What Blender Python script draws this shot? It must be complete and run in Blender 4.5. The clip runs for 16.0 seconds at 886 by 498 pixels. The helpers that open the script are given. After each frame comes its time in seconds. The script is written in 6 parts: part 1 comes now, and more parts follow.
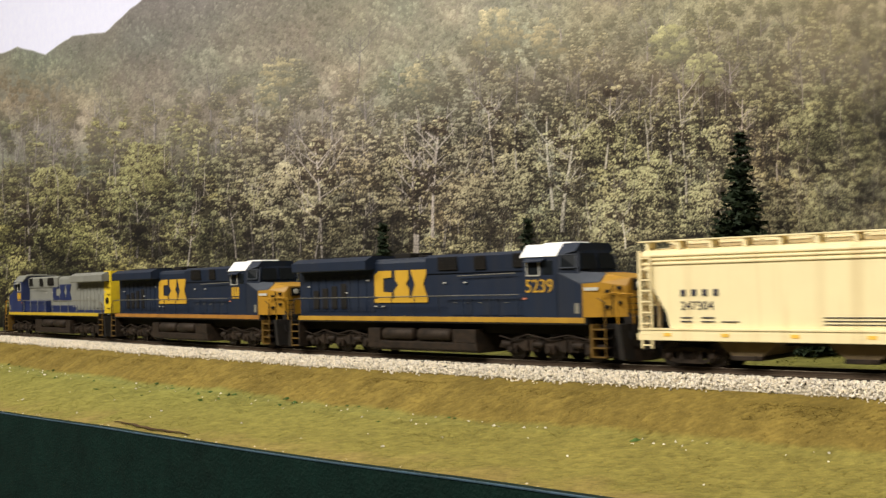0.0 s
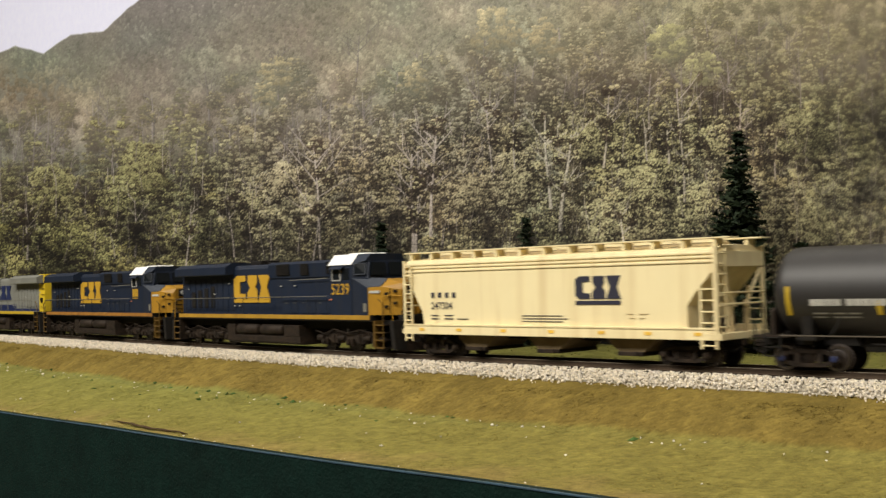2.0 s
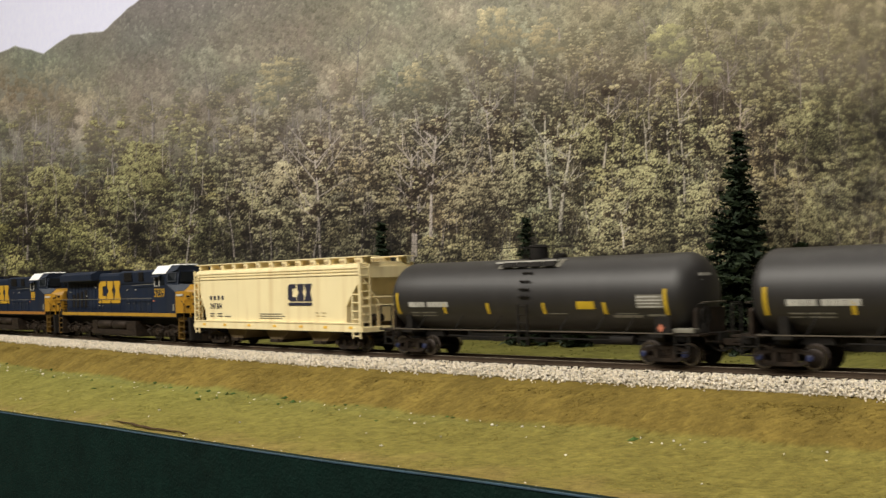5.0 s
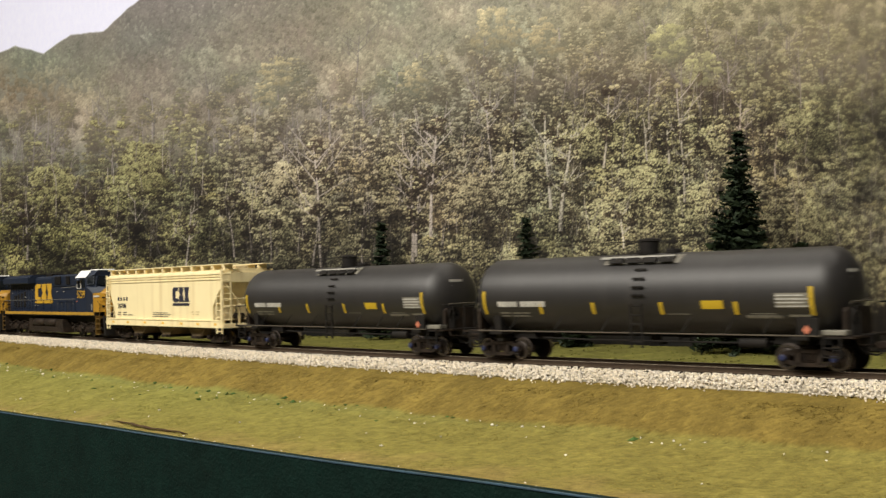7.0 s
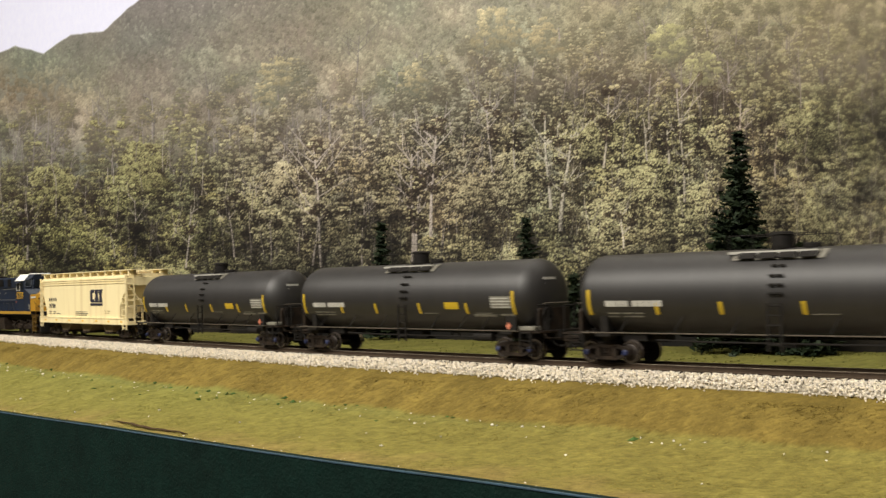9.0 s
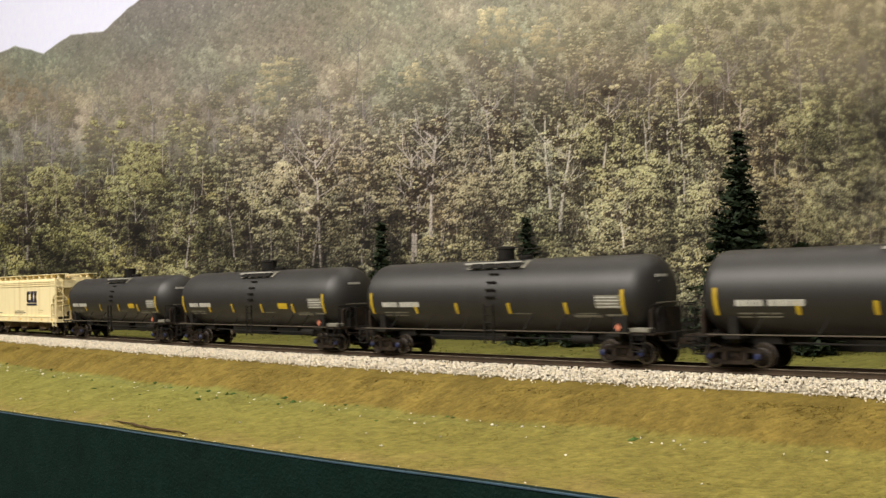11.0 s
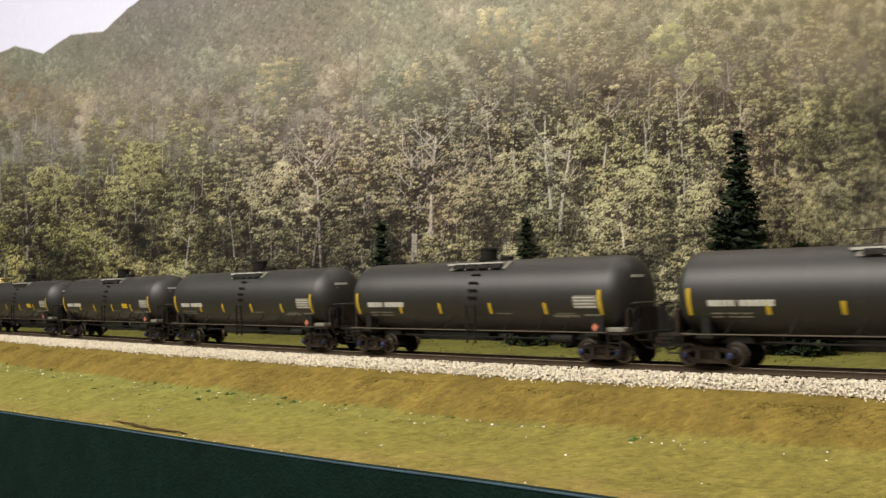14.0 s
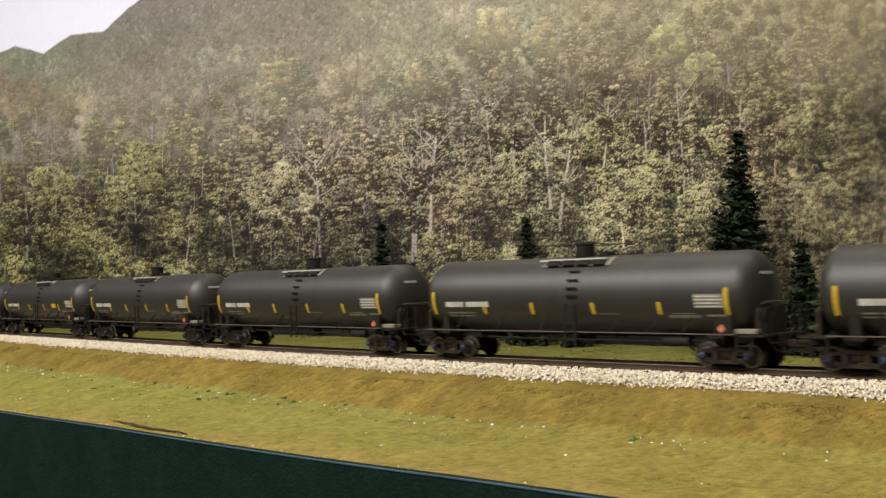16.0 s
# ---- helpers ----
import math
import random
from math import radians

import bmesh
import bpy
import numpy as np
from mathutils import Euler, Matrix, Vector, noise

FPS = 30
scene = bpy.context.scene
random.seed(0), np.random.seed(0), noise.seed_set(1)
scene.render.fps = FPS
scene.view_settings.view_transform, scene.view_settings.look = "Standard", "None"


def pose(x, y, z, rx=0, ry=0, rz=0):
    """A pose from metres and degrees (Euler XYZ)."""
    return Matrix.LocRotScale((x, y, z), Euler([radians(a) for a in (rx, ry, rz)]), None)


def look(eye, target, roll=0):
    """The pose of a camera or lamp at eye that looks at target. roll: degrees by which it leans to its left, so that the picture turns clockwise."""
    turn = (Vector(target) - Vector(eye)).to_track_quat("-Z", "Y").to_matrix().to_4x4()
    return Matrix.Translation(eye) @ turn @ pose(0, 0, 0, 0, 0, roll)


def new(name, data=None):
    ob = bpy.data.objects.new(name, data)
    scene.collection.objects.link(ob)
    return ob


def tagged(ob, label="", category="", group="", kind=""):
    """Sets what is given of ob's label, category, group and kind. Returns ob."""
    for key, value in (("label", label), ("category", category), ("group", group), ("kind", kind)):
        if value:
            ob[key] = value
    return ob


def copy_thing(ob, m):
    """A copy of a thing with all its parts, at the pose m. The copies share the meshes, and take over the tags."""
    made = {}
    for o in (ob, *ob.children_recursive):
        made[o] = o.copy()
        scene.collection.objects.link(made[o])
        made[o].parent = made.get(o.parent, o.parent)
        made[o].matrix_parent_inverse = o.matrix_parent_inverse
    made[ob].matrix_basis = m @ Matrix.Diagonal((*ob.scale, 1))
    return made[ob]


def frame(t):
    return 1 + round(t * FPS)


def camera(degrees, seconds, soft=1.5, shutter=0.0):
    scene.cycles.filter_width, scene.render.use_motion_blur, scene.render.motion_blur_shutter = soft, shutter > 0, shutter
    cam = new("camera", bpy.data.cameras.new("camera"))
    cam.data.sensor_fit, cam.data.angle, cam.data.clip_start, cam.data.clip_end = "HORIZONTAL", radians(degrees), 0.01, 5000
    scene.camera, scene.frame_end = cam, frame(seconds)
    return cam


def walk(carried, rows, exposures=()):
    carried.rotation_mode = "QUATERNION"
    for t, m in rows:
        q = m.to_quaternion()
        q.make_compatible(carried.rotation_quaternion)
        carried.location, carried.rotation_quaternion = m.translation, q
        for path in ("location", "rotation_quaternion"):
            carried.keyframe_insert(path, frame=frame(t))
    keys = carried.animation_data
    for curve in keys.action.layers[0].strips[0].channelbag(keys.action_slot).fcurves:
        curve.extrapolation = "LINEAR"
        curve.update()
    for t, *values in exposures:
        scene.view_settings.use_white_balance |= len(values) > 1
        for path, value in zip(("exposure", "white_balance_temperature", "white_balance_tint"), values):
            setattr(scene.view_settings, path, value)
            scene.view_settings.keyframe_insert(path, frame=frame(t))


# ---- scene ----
LENGTH = 16.0

# ---- camera: on a stand in front of a model railway, all sizes are those of the model (1:87) ----
EYE = (0.0, 0.0, 0.038)


def aim(turn, tilt):
    """The camera's pose, turned to the left and tilted up by degrees from its rest."""
    a, p = radians(turn), radians(1.642 + tilt)
    target = (EYE[0] - math.sin(a) * math.cos(p), EYE[1] + math.cos(a) * math.cos(p), EYE[2] + math.sin(p))
    return look(EYE, target, -1.544)


cam = camera(44.0, LENGTH, soft=1.4, shutter=0.85)
walk(cam, [(0.0, aim(0.09, 0.045)), (0.25, aim(0.065, 0.03)), (0.5, aim(0.03, 0.004)), (1.0, aim(0, 0)), (8.0, aim(0, 0)), (LENGTH, aim(0, 0))],
     [(0.0, 0.15), (0.5, 0.09), (1.0, 0.03), (1.5, -0.02), (2.0, -0.07), (2.5, -0.11), (3.0, -0.17), (4.0, -0.17), (6.5, 0.06), (7.0, 0.10), (8.0, 0.13), (11.5, 0.16), (LENGTH, 0.17)])

# ---- light: ceiling lamps of the room ----
world = bpy.data.worlds.new("world")
scene.world = world
world.use_nodes = True
world.node_tree.nodes["Background"].inputs[0].default_value = (1.0, 0.9, 0.78, 1)
world.node_tree.nodes["Background"].inputs[1].default_value = 0.02


def ceiling_lamp(x, y, z, sx, sy, power, turn):
    data = bpy.data.lights.new("ceiling_lamp", "AREA")
    data.shape, data.size, data.size_y, data.energy = "RECTANGLE", sx, sy, power
    data.color = (1.0, 0.94, 0.84)
    ob = new("ceiling_lamp", data)
    ob.matrix_world = pose(x, y, z, 0, 0, turn)
    return ob


ceiling_lamp(-1.30, 0.30, 1.12, 1.9, 0.55, 47, -46)
ceiling_lamp(-0.35, -0.68, 1.12, 1.9, 0.55, 36, -46)
ceiling_lamp(0.35, 0.75, 1.12, 1.8, 0.30, 8, -46)


# ---- materials ----
def material(name, colour, rough=0.5, metal=0.0, vary=0.15, scale=300.0, bump=0.0, bump_scale=2000.0, spec=0.5, dust=0.0, dust_colour=(0.16, 0.13, 0.09), streak=0.0):
    """A painted or natural surface: colour varied at two scales, dust or wear in patches, fine relief."""
    m = bpy.data.materials.new(name)
    m.use_nodes = True
    nt = m.node_tree
    n, l = nt.nodes, nt.links
    b = n["Principled BSDF"]
    b.inputs["Roughness"].default_value = rough
    b.inputs["Metallic"].default_value = metal
    b.inputs["Specular IOR Level"].default_value = spec
    co = n.new("ShaderNodeTexCoord")
    n1 = n.new("ShaderNodeTexNoise")
    n1.inputs["Scale"].default_value = scale
    n1.inputs["Detail"].default_value = 5
    l.new(co.outputs["Object"], n1.inputs["Vector"])
    n2 = n.new("ShaderNodeTexNoise")
    n2.inputs["Scale"].default_value = scale * 0.17
    n2.inputs["Detail"].default_value = 3
    l.new(co.outputs["Object"], n2.inputs["Vector"])
    add = n.new("ShaderNodeMath")
    add.operation = "ADD"
    l.new(n1.outputs["Fac"], add.inputs[0])
    l.new(n2.outputs["Fac"], add.inputs[1])
    ramp = n.new("ShaderNodeMapRange")
    ramp.inputs[1].default_value, ramp.inputs[2].default_value = 0.6, 1.4
    ramp.inputs[3].default_value, ramp.inputs[4].default_value = 1 - vary, 1 + vary
    l.new(add.outputs[0], ramp.inputs[0])
    mul = n.new("ShaderNodeVectorMath")
    mul.operation = "SCALE"
    mul.inputs[0].default_value = colour
    l.new(ramp.outputs[0], mul.inputs["Scale"])
    out = mul.outputs[0]
    if dust:
        n3 = n.new("ShaderNodeTexNoise")
        n3.inputs["Scale"].default_value = scale * 0.4
        n3.inputs["Detail"].default_value = 6
        n3.inputs["Roughness"].default_value = 0.65
        l.new(co.outputs["Object"], n3.inputs["Vector"])
        r3 = n.new("ShaderNodeMapRange")
        r3.inputs[1].default_value, r3.inputs[2].default_value = 0.42, 0.72
        r3.inputs[3].default_value, r3.inputs[4].default_value = 0.0, dust
        l.new(n3.outputs["Fac"], r3.inputs[0])
        mix = n.new("ShaderNodeMix")
        mix.data_type = "RGBA"
        mix.inputs[7].default_value = (*dust_colour, 1)
        l.new(r3.outputs[0], mix.inputs[0])
        l.new(out, mix.inputs[6])
        out = mix.outputs[2]
    if streak:
        mp = n.new("ShaderNodeMapping")
        mp.inputs["Scale"].default_value = (1.0, 1.0, 0.06)
        l.new(co.outputs["Object"], mp.inputs["Vector"])
        n5 = n.new("ShaderNodeTexNoise")
        n5.inputs["Scale"].default_value = 190
        n5.inputs["Detail"].default_value = 5
        l.new(mp.outputs[0], n5.inputs["Vector"])
        r5 = n.new("ShaderNodeMapRange")
        r5.inputs[1].default_value, r5.inputs[2].default_value = 0.48, 0.74
        r5.inputs[3].default_value, r5.inputs[4].default_value = 0.0, streak
        l.new(n5.outputs["Fac"], r5.inputs[0])
        mix5 = n.new("ShaderNodeMix")
        mix5.data_type = "RGBA"
        mix5.inputs[7].default_value = (*dust_colour, 1)
        l.new(r5.outputs[0], mix5.inputs[0])
        l.new(out, mix5.inputs[6])
        out = mix5.outputs[2]
    l.new(out, b.inputs["Base Color"])
    if bump:
        n4 = n.new("ShaderNodeTexNoise")
        n4.inputs["Scale"].default_value = bump_scale
        n4.inputs["Detail"].default_value = 3
        l.new(co.outputs["Object"], n4.inputs["Vector"])
        bp = n.new("ShaderNodeBump")
        bp.inputs["Strength"].default_value = bump
        bp.inputs["Distance"].default_value = 0.0006
        l.new(n4.outputs["Fac"], bp.inputs["Height"])
        l.new(bp.outputs[0], b.inputs["Normal"])
    return m


def tinted(name, rough=0.9, spec=0.2, scale=900.0, vary=0.25, bump=0.6, bump_scale=1500.0, island=0.0):
    """A surface whose colour zones come with the mesh (layer 'tint'), varied by noise."""
    m = material(name, (1, 1, 1), rough, 0, vary, scale, bump, bump_scale, spec)
    nt = m.node_tree
    at = nt.nodes.new("ShaderNodeAttribute")
    at.attribute_name = "tint"
    mul = next(x for x in nt.nodes if x.type == "VECT_MATH")
    nt.links.new(at.outputs["Color"], mul.inputs[0])
    return m


M = {
    "tank": material("tank_black", (0.0135, 0.0122, 0.0118), 0.50, 0, 0.10, 120, 0.05, 1500, 0.62, 0.25, (0.026, 0.023, 0.022), 0.35),
    "black": material("frame_black", (0.014, 0.013, 0.012), 0.6, 0, 0.3, 500, 0, 0, 0.10, 0.35, (0.026, 0.019, 0.013)),
    "grime": material("grimy_metal", (0.0150, 0.0110, 0.0082), 0.65, 0, 0.35, 600, 0.2, 2500, 0.15, 0.5, (0.052, 0.033, 0.020)),
    "wheel": material("wheel_steel", (0.03, 0.022, 0.017), 0.55, 0.3, 0.3, 500, 0, 0, 0.5, 0.4, (0.05, 0.03, 0.02)),
    "tread": material("wheel_tread", (0.34, 0.30, 0.26), 0.26, 1.0, 0.1, 500),
    "blue_cap": material("bearing_cap_blue", (0.010, 0.016, 0.060), 0.5, 0, 0.2, 500),
    "cream": material("cream_paint", (0.78, 0.675, 0.40), 0.5, 0, 0.05, 60, 0.03, 900, 0.4, 0.12, (0.52, 0.37, 0.17), 0.45),
    "cream_dark": material("cream_dusty_shaded", (0.42, 0.33, 0.18), 0.6, 0, 0.2, 200, 0, 0, 0.3, 0.4, (0.20, 0.13, 0.07)),
    "blue": material("loco_blue", (0.0056, 0.0122, 0.0290), 0.54, 0, 0.15, 200, 0.04, 2000, 0.32, 0.14, (0.020, 0.020, 0.022), 0.4),
    "yellow": material("loco_yellow", (0.47, 0.275, 0.022), 0.5, 0, 0.1, 200, 0, 0, 0.4, 0.15, (0.30, 0.16, 0.03)),
    # darker, dusty copy of loco_yellow: shading of the turned-away nose is in the colour
    "nose_yellow_shaded": material("nose_yellow_shaded", (0.34, 0.178, 0.012), 0.5, 0, 0.15, 250, 0, 0, 0.35, 0.4, (0.16, 0.085, 0.02)),
    "rusty_stripe": material("rusty_stripe", (0.30, 0.135, 0.022), 0.6, 0, 0.25, 300, 0, 0, 0.3, 0.4, (0.13, 0.055, 0.02)),
    "sill_yellow": material("sill_yellow", (0.36, 0.205, 0.022), 0.55, 0, 0.2, 300, 0, 0, 0.3, 0.35, (0.17, 0.085, 0.022)),
    "step_yellow": material("step_yellow_worn", (0.115, 0.064, 0.011), 0.6, 0, 0.3, 400, 0, 0, 0.25, 0.4, (0.05, 0.03, 0.012)),
    "pale_yellow": material("pale_yellow_mark", (0.72, 0.44, 0.06), 0.5, 0, 0.2, 400),
    "bay": material("bay_brown", (0.15, 0.108, 0.056), 0.7, 0, 0.25, 300, 0, 0, 0.25, 0.5, (0.045, 0.032, 0.02)),
    "crack": material("crack_shadow", (0.055, 0.034, 0.018), 0.95, 0, 0.4, 900, 0.6, 2000, 0.1),
    "nose_grey": material("nose_grey", (0.045, 0.052, 0.066), 0.6, 0, 0.15, 250, 0, 0, 0.25),
    "bright_yellow": material("bright_yellow", (0.45, 0.305, 0.018), 0.45, 0, 0.1, 300),
    "grey": material("loco_grey", (0.185, 0.188, 0.165), 0.5, 0, 0.12, 200, 0, 0, 0.4, 0.25, (0.10, 0.09, 0.07)),
    "royal": material("loco_royal_blue", (0.012, 0.021, 0.075), 0.45, 0, 0.12, 200),
    "white": material("white_paint", (0.80, 0.80, 0.78), 0.5, 0, 0.04, 200),
    "stencil": material("stencil_white", (0.40, 0.39, 0.35), 0.6, 0, 0.25, 900),
    "stencil_dim": material("stencil_worn", (0.16, 0.15, 0.12), 0.6, 0, 0.3, 900),
    "dark_print": material("stencil_dark_blue", (0.018, 0.018, 0.035), 0.55, 0, 0.1, 400),
    "orange": material("placard_orange", (0.42, 0.14, 0.08), 0.5, 0, 0.15, 500),
    "glass": material("window_glass", (0.006, 0.008, 0.010), 0.40, 0, 0.05, 100, 0, 0, 0.14),
    "rail": material("rail_side", (0.060, 0.042, 0.028), 0.55, 0.2, 0.3, 700, 0, 0, 0.2, 0.4, (0.035, 0.024, 0.016)),
    "railtop": material("rail_head", (0.50, 0.42, 0.31), 0.5, 0.2, 0.2, 400),
    "tie": material("tie_wood", (0.018, 0.014, 0.011), 0.8, 0, 0.4, 900, 0.3, 3000, 0.08, 0.4, (0.05, 0.04, 0.03)),
    "green_board": material("fascia_green", (0.0022, 0.0104, 0.0080), 0.6, 0, 0.40, 220, 0.8, 700, 0.10, 0.25, (0.008, 0.021, 0.016)),
    "tail_yellow": material("loco_tail_yellow", (0.62, 0.44, 0.018), 0.5, 0, 0.15, 250, 0, 0, 0.35, 0.3, (0.30, 0.20, 0.02)),
    "edge_highlight": material("fascia_edge_highlight", (0.022, 0.048, 0.072), 0.5, 0, 0.5, 500, 0.3, 900, 0.4, 0.6, (0.015, 0.040, 0.045)),
    "rail_dust": material("handrail_dusty", (0.075, 0.062, 0.045), 0.6, 0, 0.3, 600),
    "needle": material("conifer_needles", (0.011, 0.021, 0.009), 0.7, 0, 0.5, 900, 0, 0, 0.3, 0.6, (0.045, 0.062, 0.022)),
    "bark": material("conifer_bark", (0.05, 0.035, 0.022), 0.9, 0, 0.3, 700),
    "wall": material("room_wall", (0.30, 0.27, 0.23), 0.9, 0, 0.06, 3),
    "carpet": material("room_carpet", (0.10, 0.09, 0.08), 0.95, 0, 0.2, 40),
    "ceiling": material("room_ceiling", (0.75, 0.73, 0.70), 0.95, 0, 0.04, 4),
    "wood": material("bench_wood", (0.22, 0.15, 0.08), 0.7, 0, 0.2, 30),
}
M["ground"] = tinted("ground_turf", 0.95, 0.1, 900, 0.26, 0.6, 1300)
M["stone"] = tinted("ballast_stone", 0.9, 0.2, 2500, 0.18, 0.4, 4000)
M["print"] = tinted("backdrop_print", 0.75, 0.25, 700, 0.05, 0.0, 0)


# ---- mesh tools ----
def from_arrays(name, verts, faces, mat, tint=None, smooth=False):
    """A mesh object from arrays of points and of triangles or quads, with an optional colour for each point."""
    verts, faces = np.asarray(verts, np.float32), np.asarray(faces, np.int32)
    me = bpy.data.meshes.new(name)
    me.vertices.add(len(verts))
    me.vertices.foreach_set("co", verts.ravel())
    k = faces.shape[1]
    me.loops.add(faces.size)
    me.loops.foreach_set("vertex_index", faces.ravel())
    me.polygons.add(len(faces))
    me.polygons.foreach_set("loop_start", np.arange(len(faces), dtype=np.int32) * k)
    if tint is not None:
        layer = me.color_attributes.new("tint", "FLOAT_COLOR", "POINT")
        rgba = np.ones((len(verts), 4), np.float32)
        rgba[:, :3] = tint
        layer.data.foreach_set("color", rgba.ravel())
    me.update()
    me.validate()
    me.polygons.foreach_set("use_smooth", np.full(len(me.polygons), smooth))
    me.materials.append(mat)
    return new(name, me)


def sheet(nu, nv):
    """Quads of a grid of nu by nv points, rows of nv."""
    i = np.arange(nu - 1)[:, None] * nv + np.arange(nv - 1)[None, :]
    i = i.ravel()
    return np.stack([i, i + nv, i + nv + 1, i + 1], 1)


def part(name, bm, mat, parent=None, label="", smooth=False):
    me = bpy.data.meshes.new(name)
    bmesh.ops.recalc_face_normals(bm, faces=bm.faces)
    bm.to_mesh(me)
    bm.free()
    if smooth:
        for p in me.polygons:
            p.use_smooth = True
    for m in mat if isinstance(mat, (list, tuple)) else [mat]:
        me.materials.append(m)
    ob = new(name, me)
    ob.parent = parent
    if label:
        tagged(ob, label)
    return ob


def box(x0, x1, y0, y1, z0, z1, bevel=0.0, bm=None, slot=0):
    """A box between limits, its edges rounded by bevel; added to bm where one is given."""
    own = bmesh.new()
    bmesh.ops.create_cube(own, size=1)
    for v in own.verts:
        v.co = Vector((x0 + (v.co.x + 0.5) * (x1 - x0), y0 + (v.co.y + 0.5) * (y1 - y0), z0 + (v.co.z + 0.5) * (z1 - z0)))
    if bevel:
        bmesh.ops.bevel(own, geom=own.edges[:], offset=bevel, segments=2, affect="EDGES", profile=0.6)
    return join(own, bm, slot)


def join(own, bm, slot=0):
    for f in own.faces:
        f.material_index = slot
    if bm is None:
        return own
    me = bpy.data.meshes.new("joined")
    own.to_mesh(me)
    own.free()
    bm.from_mesh(me)
    bpy.data.meshes.remove(me)
    return bm


def prism(profile, y0, y1, bm=None, bevel=0.0, slot=0):
    """A side profile of (x, z) points drawn out from y0 to y1."""
    own = bmesh.new()
    a = [own.verts.new((x, y0, z)) for x, z in profile]
    b = [own.verts.new((x, y1, z)) for x, z in profile]
    own.faces.new(a)
    own.faces.new(b[::-1])
    for i in range(len(a)):
        j = (i + 1) % len(a)
        own.faces.new((a[i], b[i], b[j], a[j]))
    if bevel:
        bmesh.ops.bevel(own, geom=own.edges[:], offset=bevel, segments=2, affect="EDGES", profile=0.6)
    return join(own, bm, slot)


def section(profile, x0, x1, bm=None, bevel=0.0, slot=0):
    """A cross-section of (y, z) points drawn out from x0 to x1."""
    own = bmesh.new()
    a = [own.verts.new((x0, y, z)) for y, z in profile]
    b = [own.verts.new((x1, y, z)) for y, z in profile]
    own.faces.new(a)
    own.faces.new(b[::-1])
    for i in range(len(a)):
        j = (i + 1) % len(a)
        own.faces.new((a[i], b[i], b[j], a[j]))
    if bevel:
        bmesh.ops.bevel(own, geom=own.edges[:], offset=bevel, segments=2, affect="EDGES", profile=0.6)
    return join(own, bm, slot)


def rod(p, q, r, bm=None, seg=8, r2=None, slot=0):
    """A round bar from p to q."""
    own = bmesh.new()
    p, q = Vector(p), Vector(q)
    bmesh.ops.create_cone(own, cap_ends=True, segments=seg, radius1=r, radius2=r if r2 is None else r2, depth=(q - p).length)
    m = Matrix.Translation((p + q) / 2) @ (q - p).to_track_quat("Z", "Y").to_matrix().to_4x4()
    bmesh.ops.transform(own, matrix=m, verts=own.verts)
    return join(own, bm, slot)


def wire(points, r, bm=None, seg=6, slot=0):
    """A bent rod through points."""
    bm = bm or bmesh.new()
    for p, q in zip(points, points[1:]):
        rod(p, q, r, bm, seg, slot=slot)
    return bm


def lathe(profile, axis="x", seg=40, bm=None, slot=0):
    """Turn (along, radius) points round the x, y or z axis."""
    own = bmesh.new()
    rings = []
    for a, r in profile:
        ring = []
        for i in range(seg):
            t = 2 * math.pi * i / seg
            c, s = r * math.cos(t), r * math.sin(t)
            ring.append(own.verts.new({"x": (a, c, s), "y": (c, a, s), "z": (c, s, a)}[axis]))
        rings.append(ring)
    for u, v in zip(rings, rings[1:]):
        for i in range(seg):
            own.faces.new((u[i], u[(i + 1) % seg], v[(i + 1) % seg], v[i]))
    own.faces.new(rings[0])
    own.faces.new(rings[-1])
    return join(own, bm, slot)


def empty(name, label="", category="", group="", kind=""):
    return tagged(new(name), label, category, group, kind)


# ---- the line of the track: bends slowly, straight beyond ----
def bend(s):
    s = np.clip(s, -0.85, 0.45)
    return radians(46.734) - 0.2923 * s - 0.1759 * s * s + 0.2849 * s ** 3


_S = np.arange(-2.3, 2.0, 0.002)
_TH = bend(_S)
_X = np.concatenate([[0], np.cumsum(np.cos((_TH[1:] + _TH[:-1]) / 2) * 0.002)])
_Y = np.concatenate([[0], np.cumsum(-np.sin((_TH[1:] + _TH[:-1]) / 2) * 0.002)])
_X += -0.004 - np.interp(0, _S, _X)
_Y += 0.5727 - np.interp(0, _S, _Y)


def on_track(s, w=0.0):
    """Place and heading at s metres along the track and w metres behind it."""
    x, y, th = np.interp(s, _S, _X), np.interp(s, _S, _Y), np.interp(s, _S, _TH)
    return x + np.sin(th) * w, y + np.cos(th) * w, th


def gone(t):
    """How far the train has moved along the track after t seconds."""
    return -(0.0719 * t + 0.00005 * t * t)


def lattice_noise(shape, cells, rng):
    """Smooth random field of that shape, with about so many cells down and across."""
    g = rng.random((cells[0] + 3, cells[1] + 3))
    a = np.linspace(0, cells[0], shape[0])
    b = np.linspace(0, cells[1], shape[1])
    i, j = a.astype(int), b.astype(int)
    u, v = a - i, b - j
    u, v = (u * u * (3 - 2 * u))[:, None], (v * v * (3 - 2 * v))[None, :]
    return (g[np.ix_(i, j)] * (1 - u) + g[np.ix_(i + 1, j)] * u) * (1 - v) + (g[np.ix_(i, j + 1)] * (1 - u) + g[np.ix_(i + 1, j + 1)] * u) * v


def cloud(shape, cells, rng, octaves=4):
    f, k, total = 0.0, 1.0, 0.0
    for o in range(octaves):
        f = f + k * lattice_noise(shape, (int(cells[0] * 2 ** o), int(cells[1] * 2 ** o)), rng)
        total += k
        k *= 0.55
    return f / total - 0.5


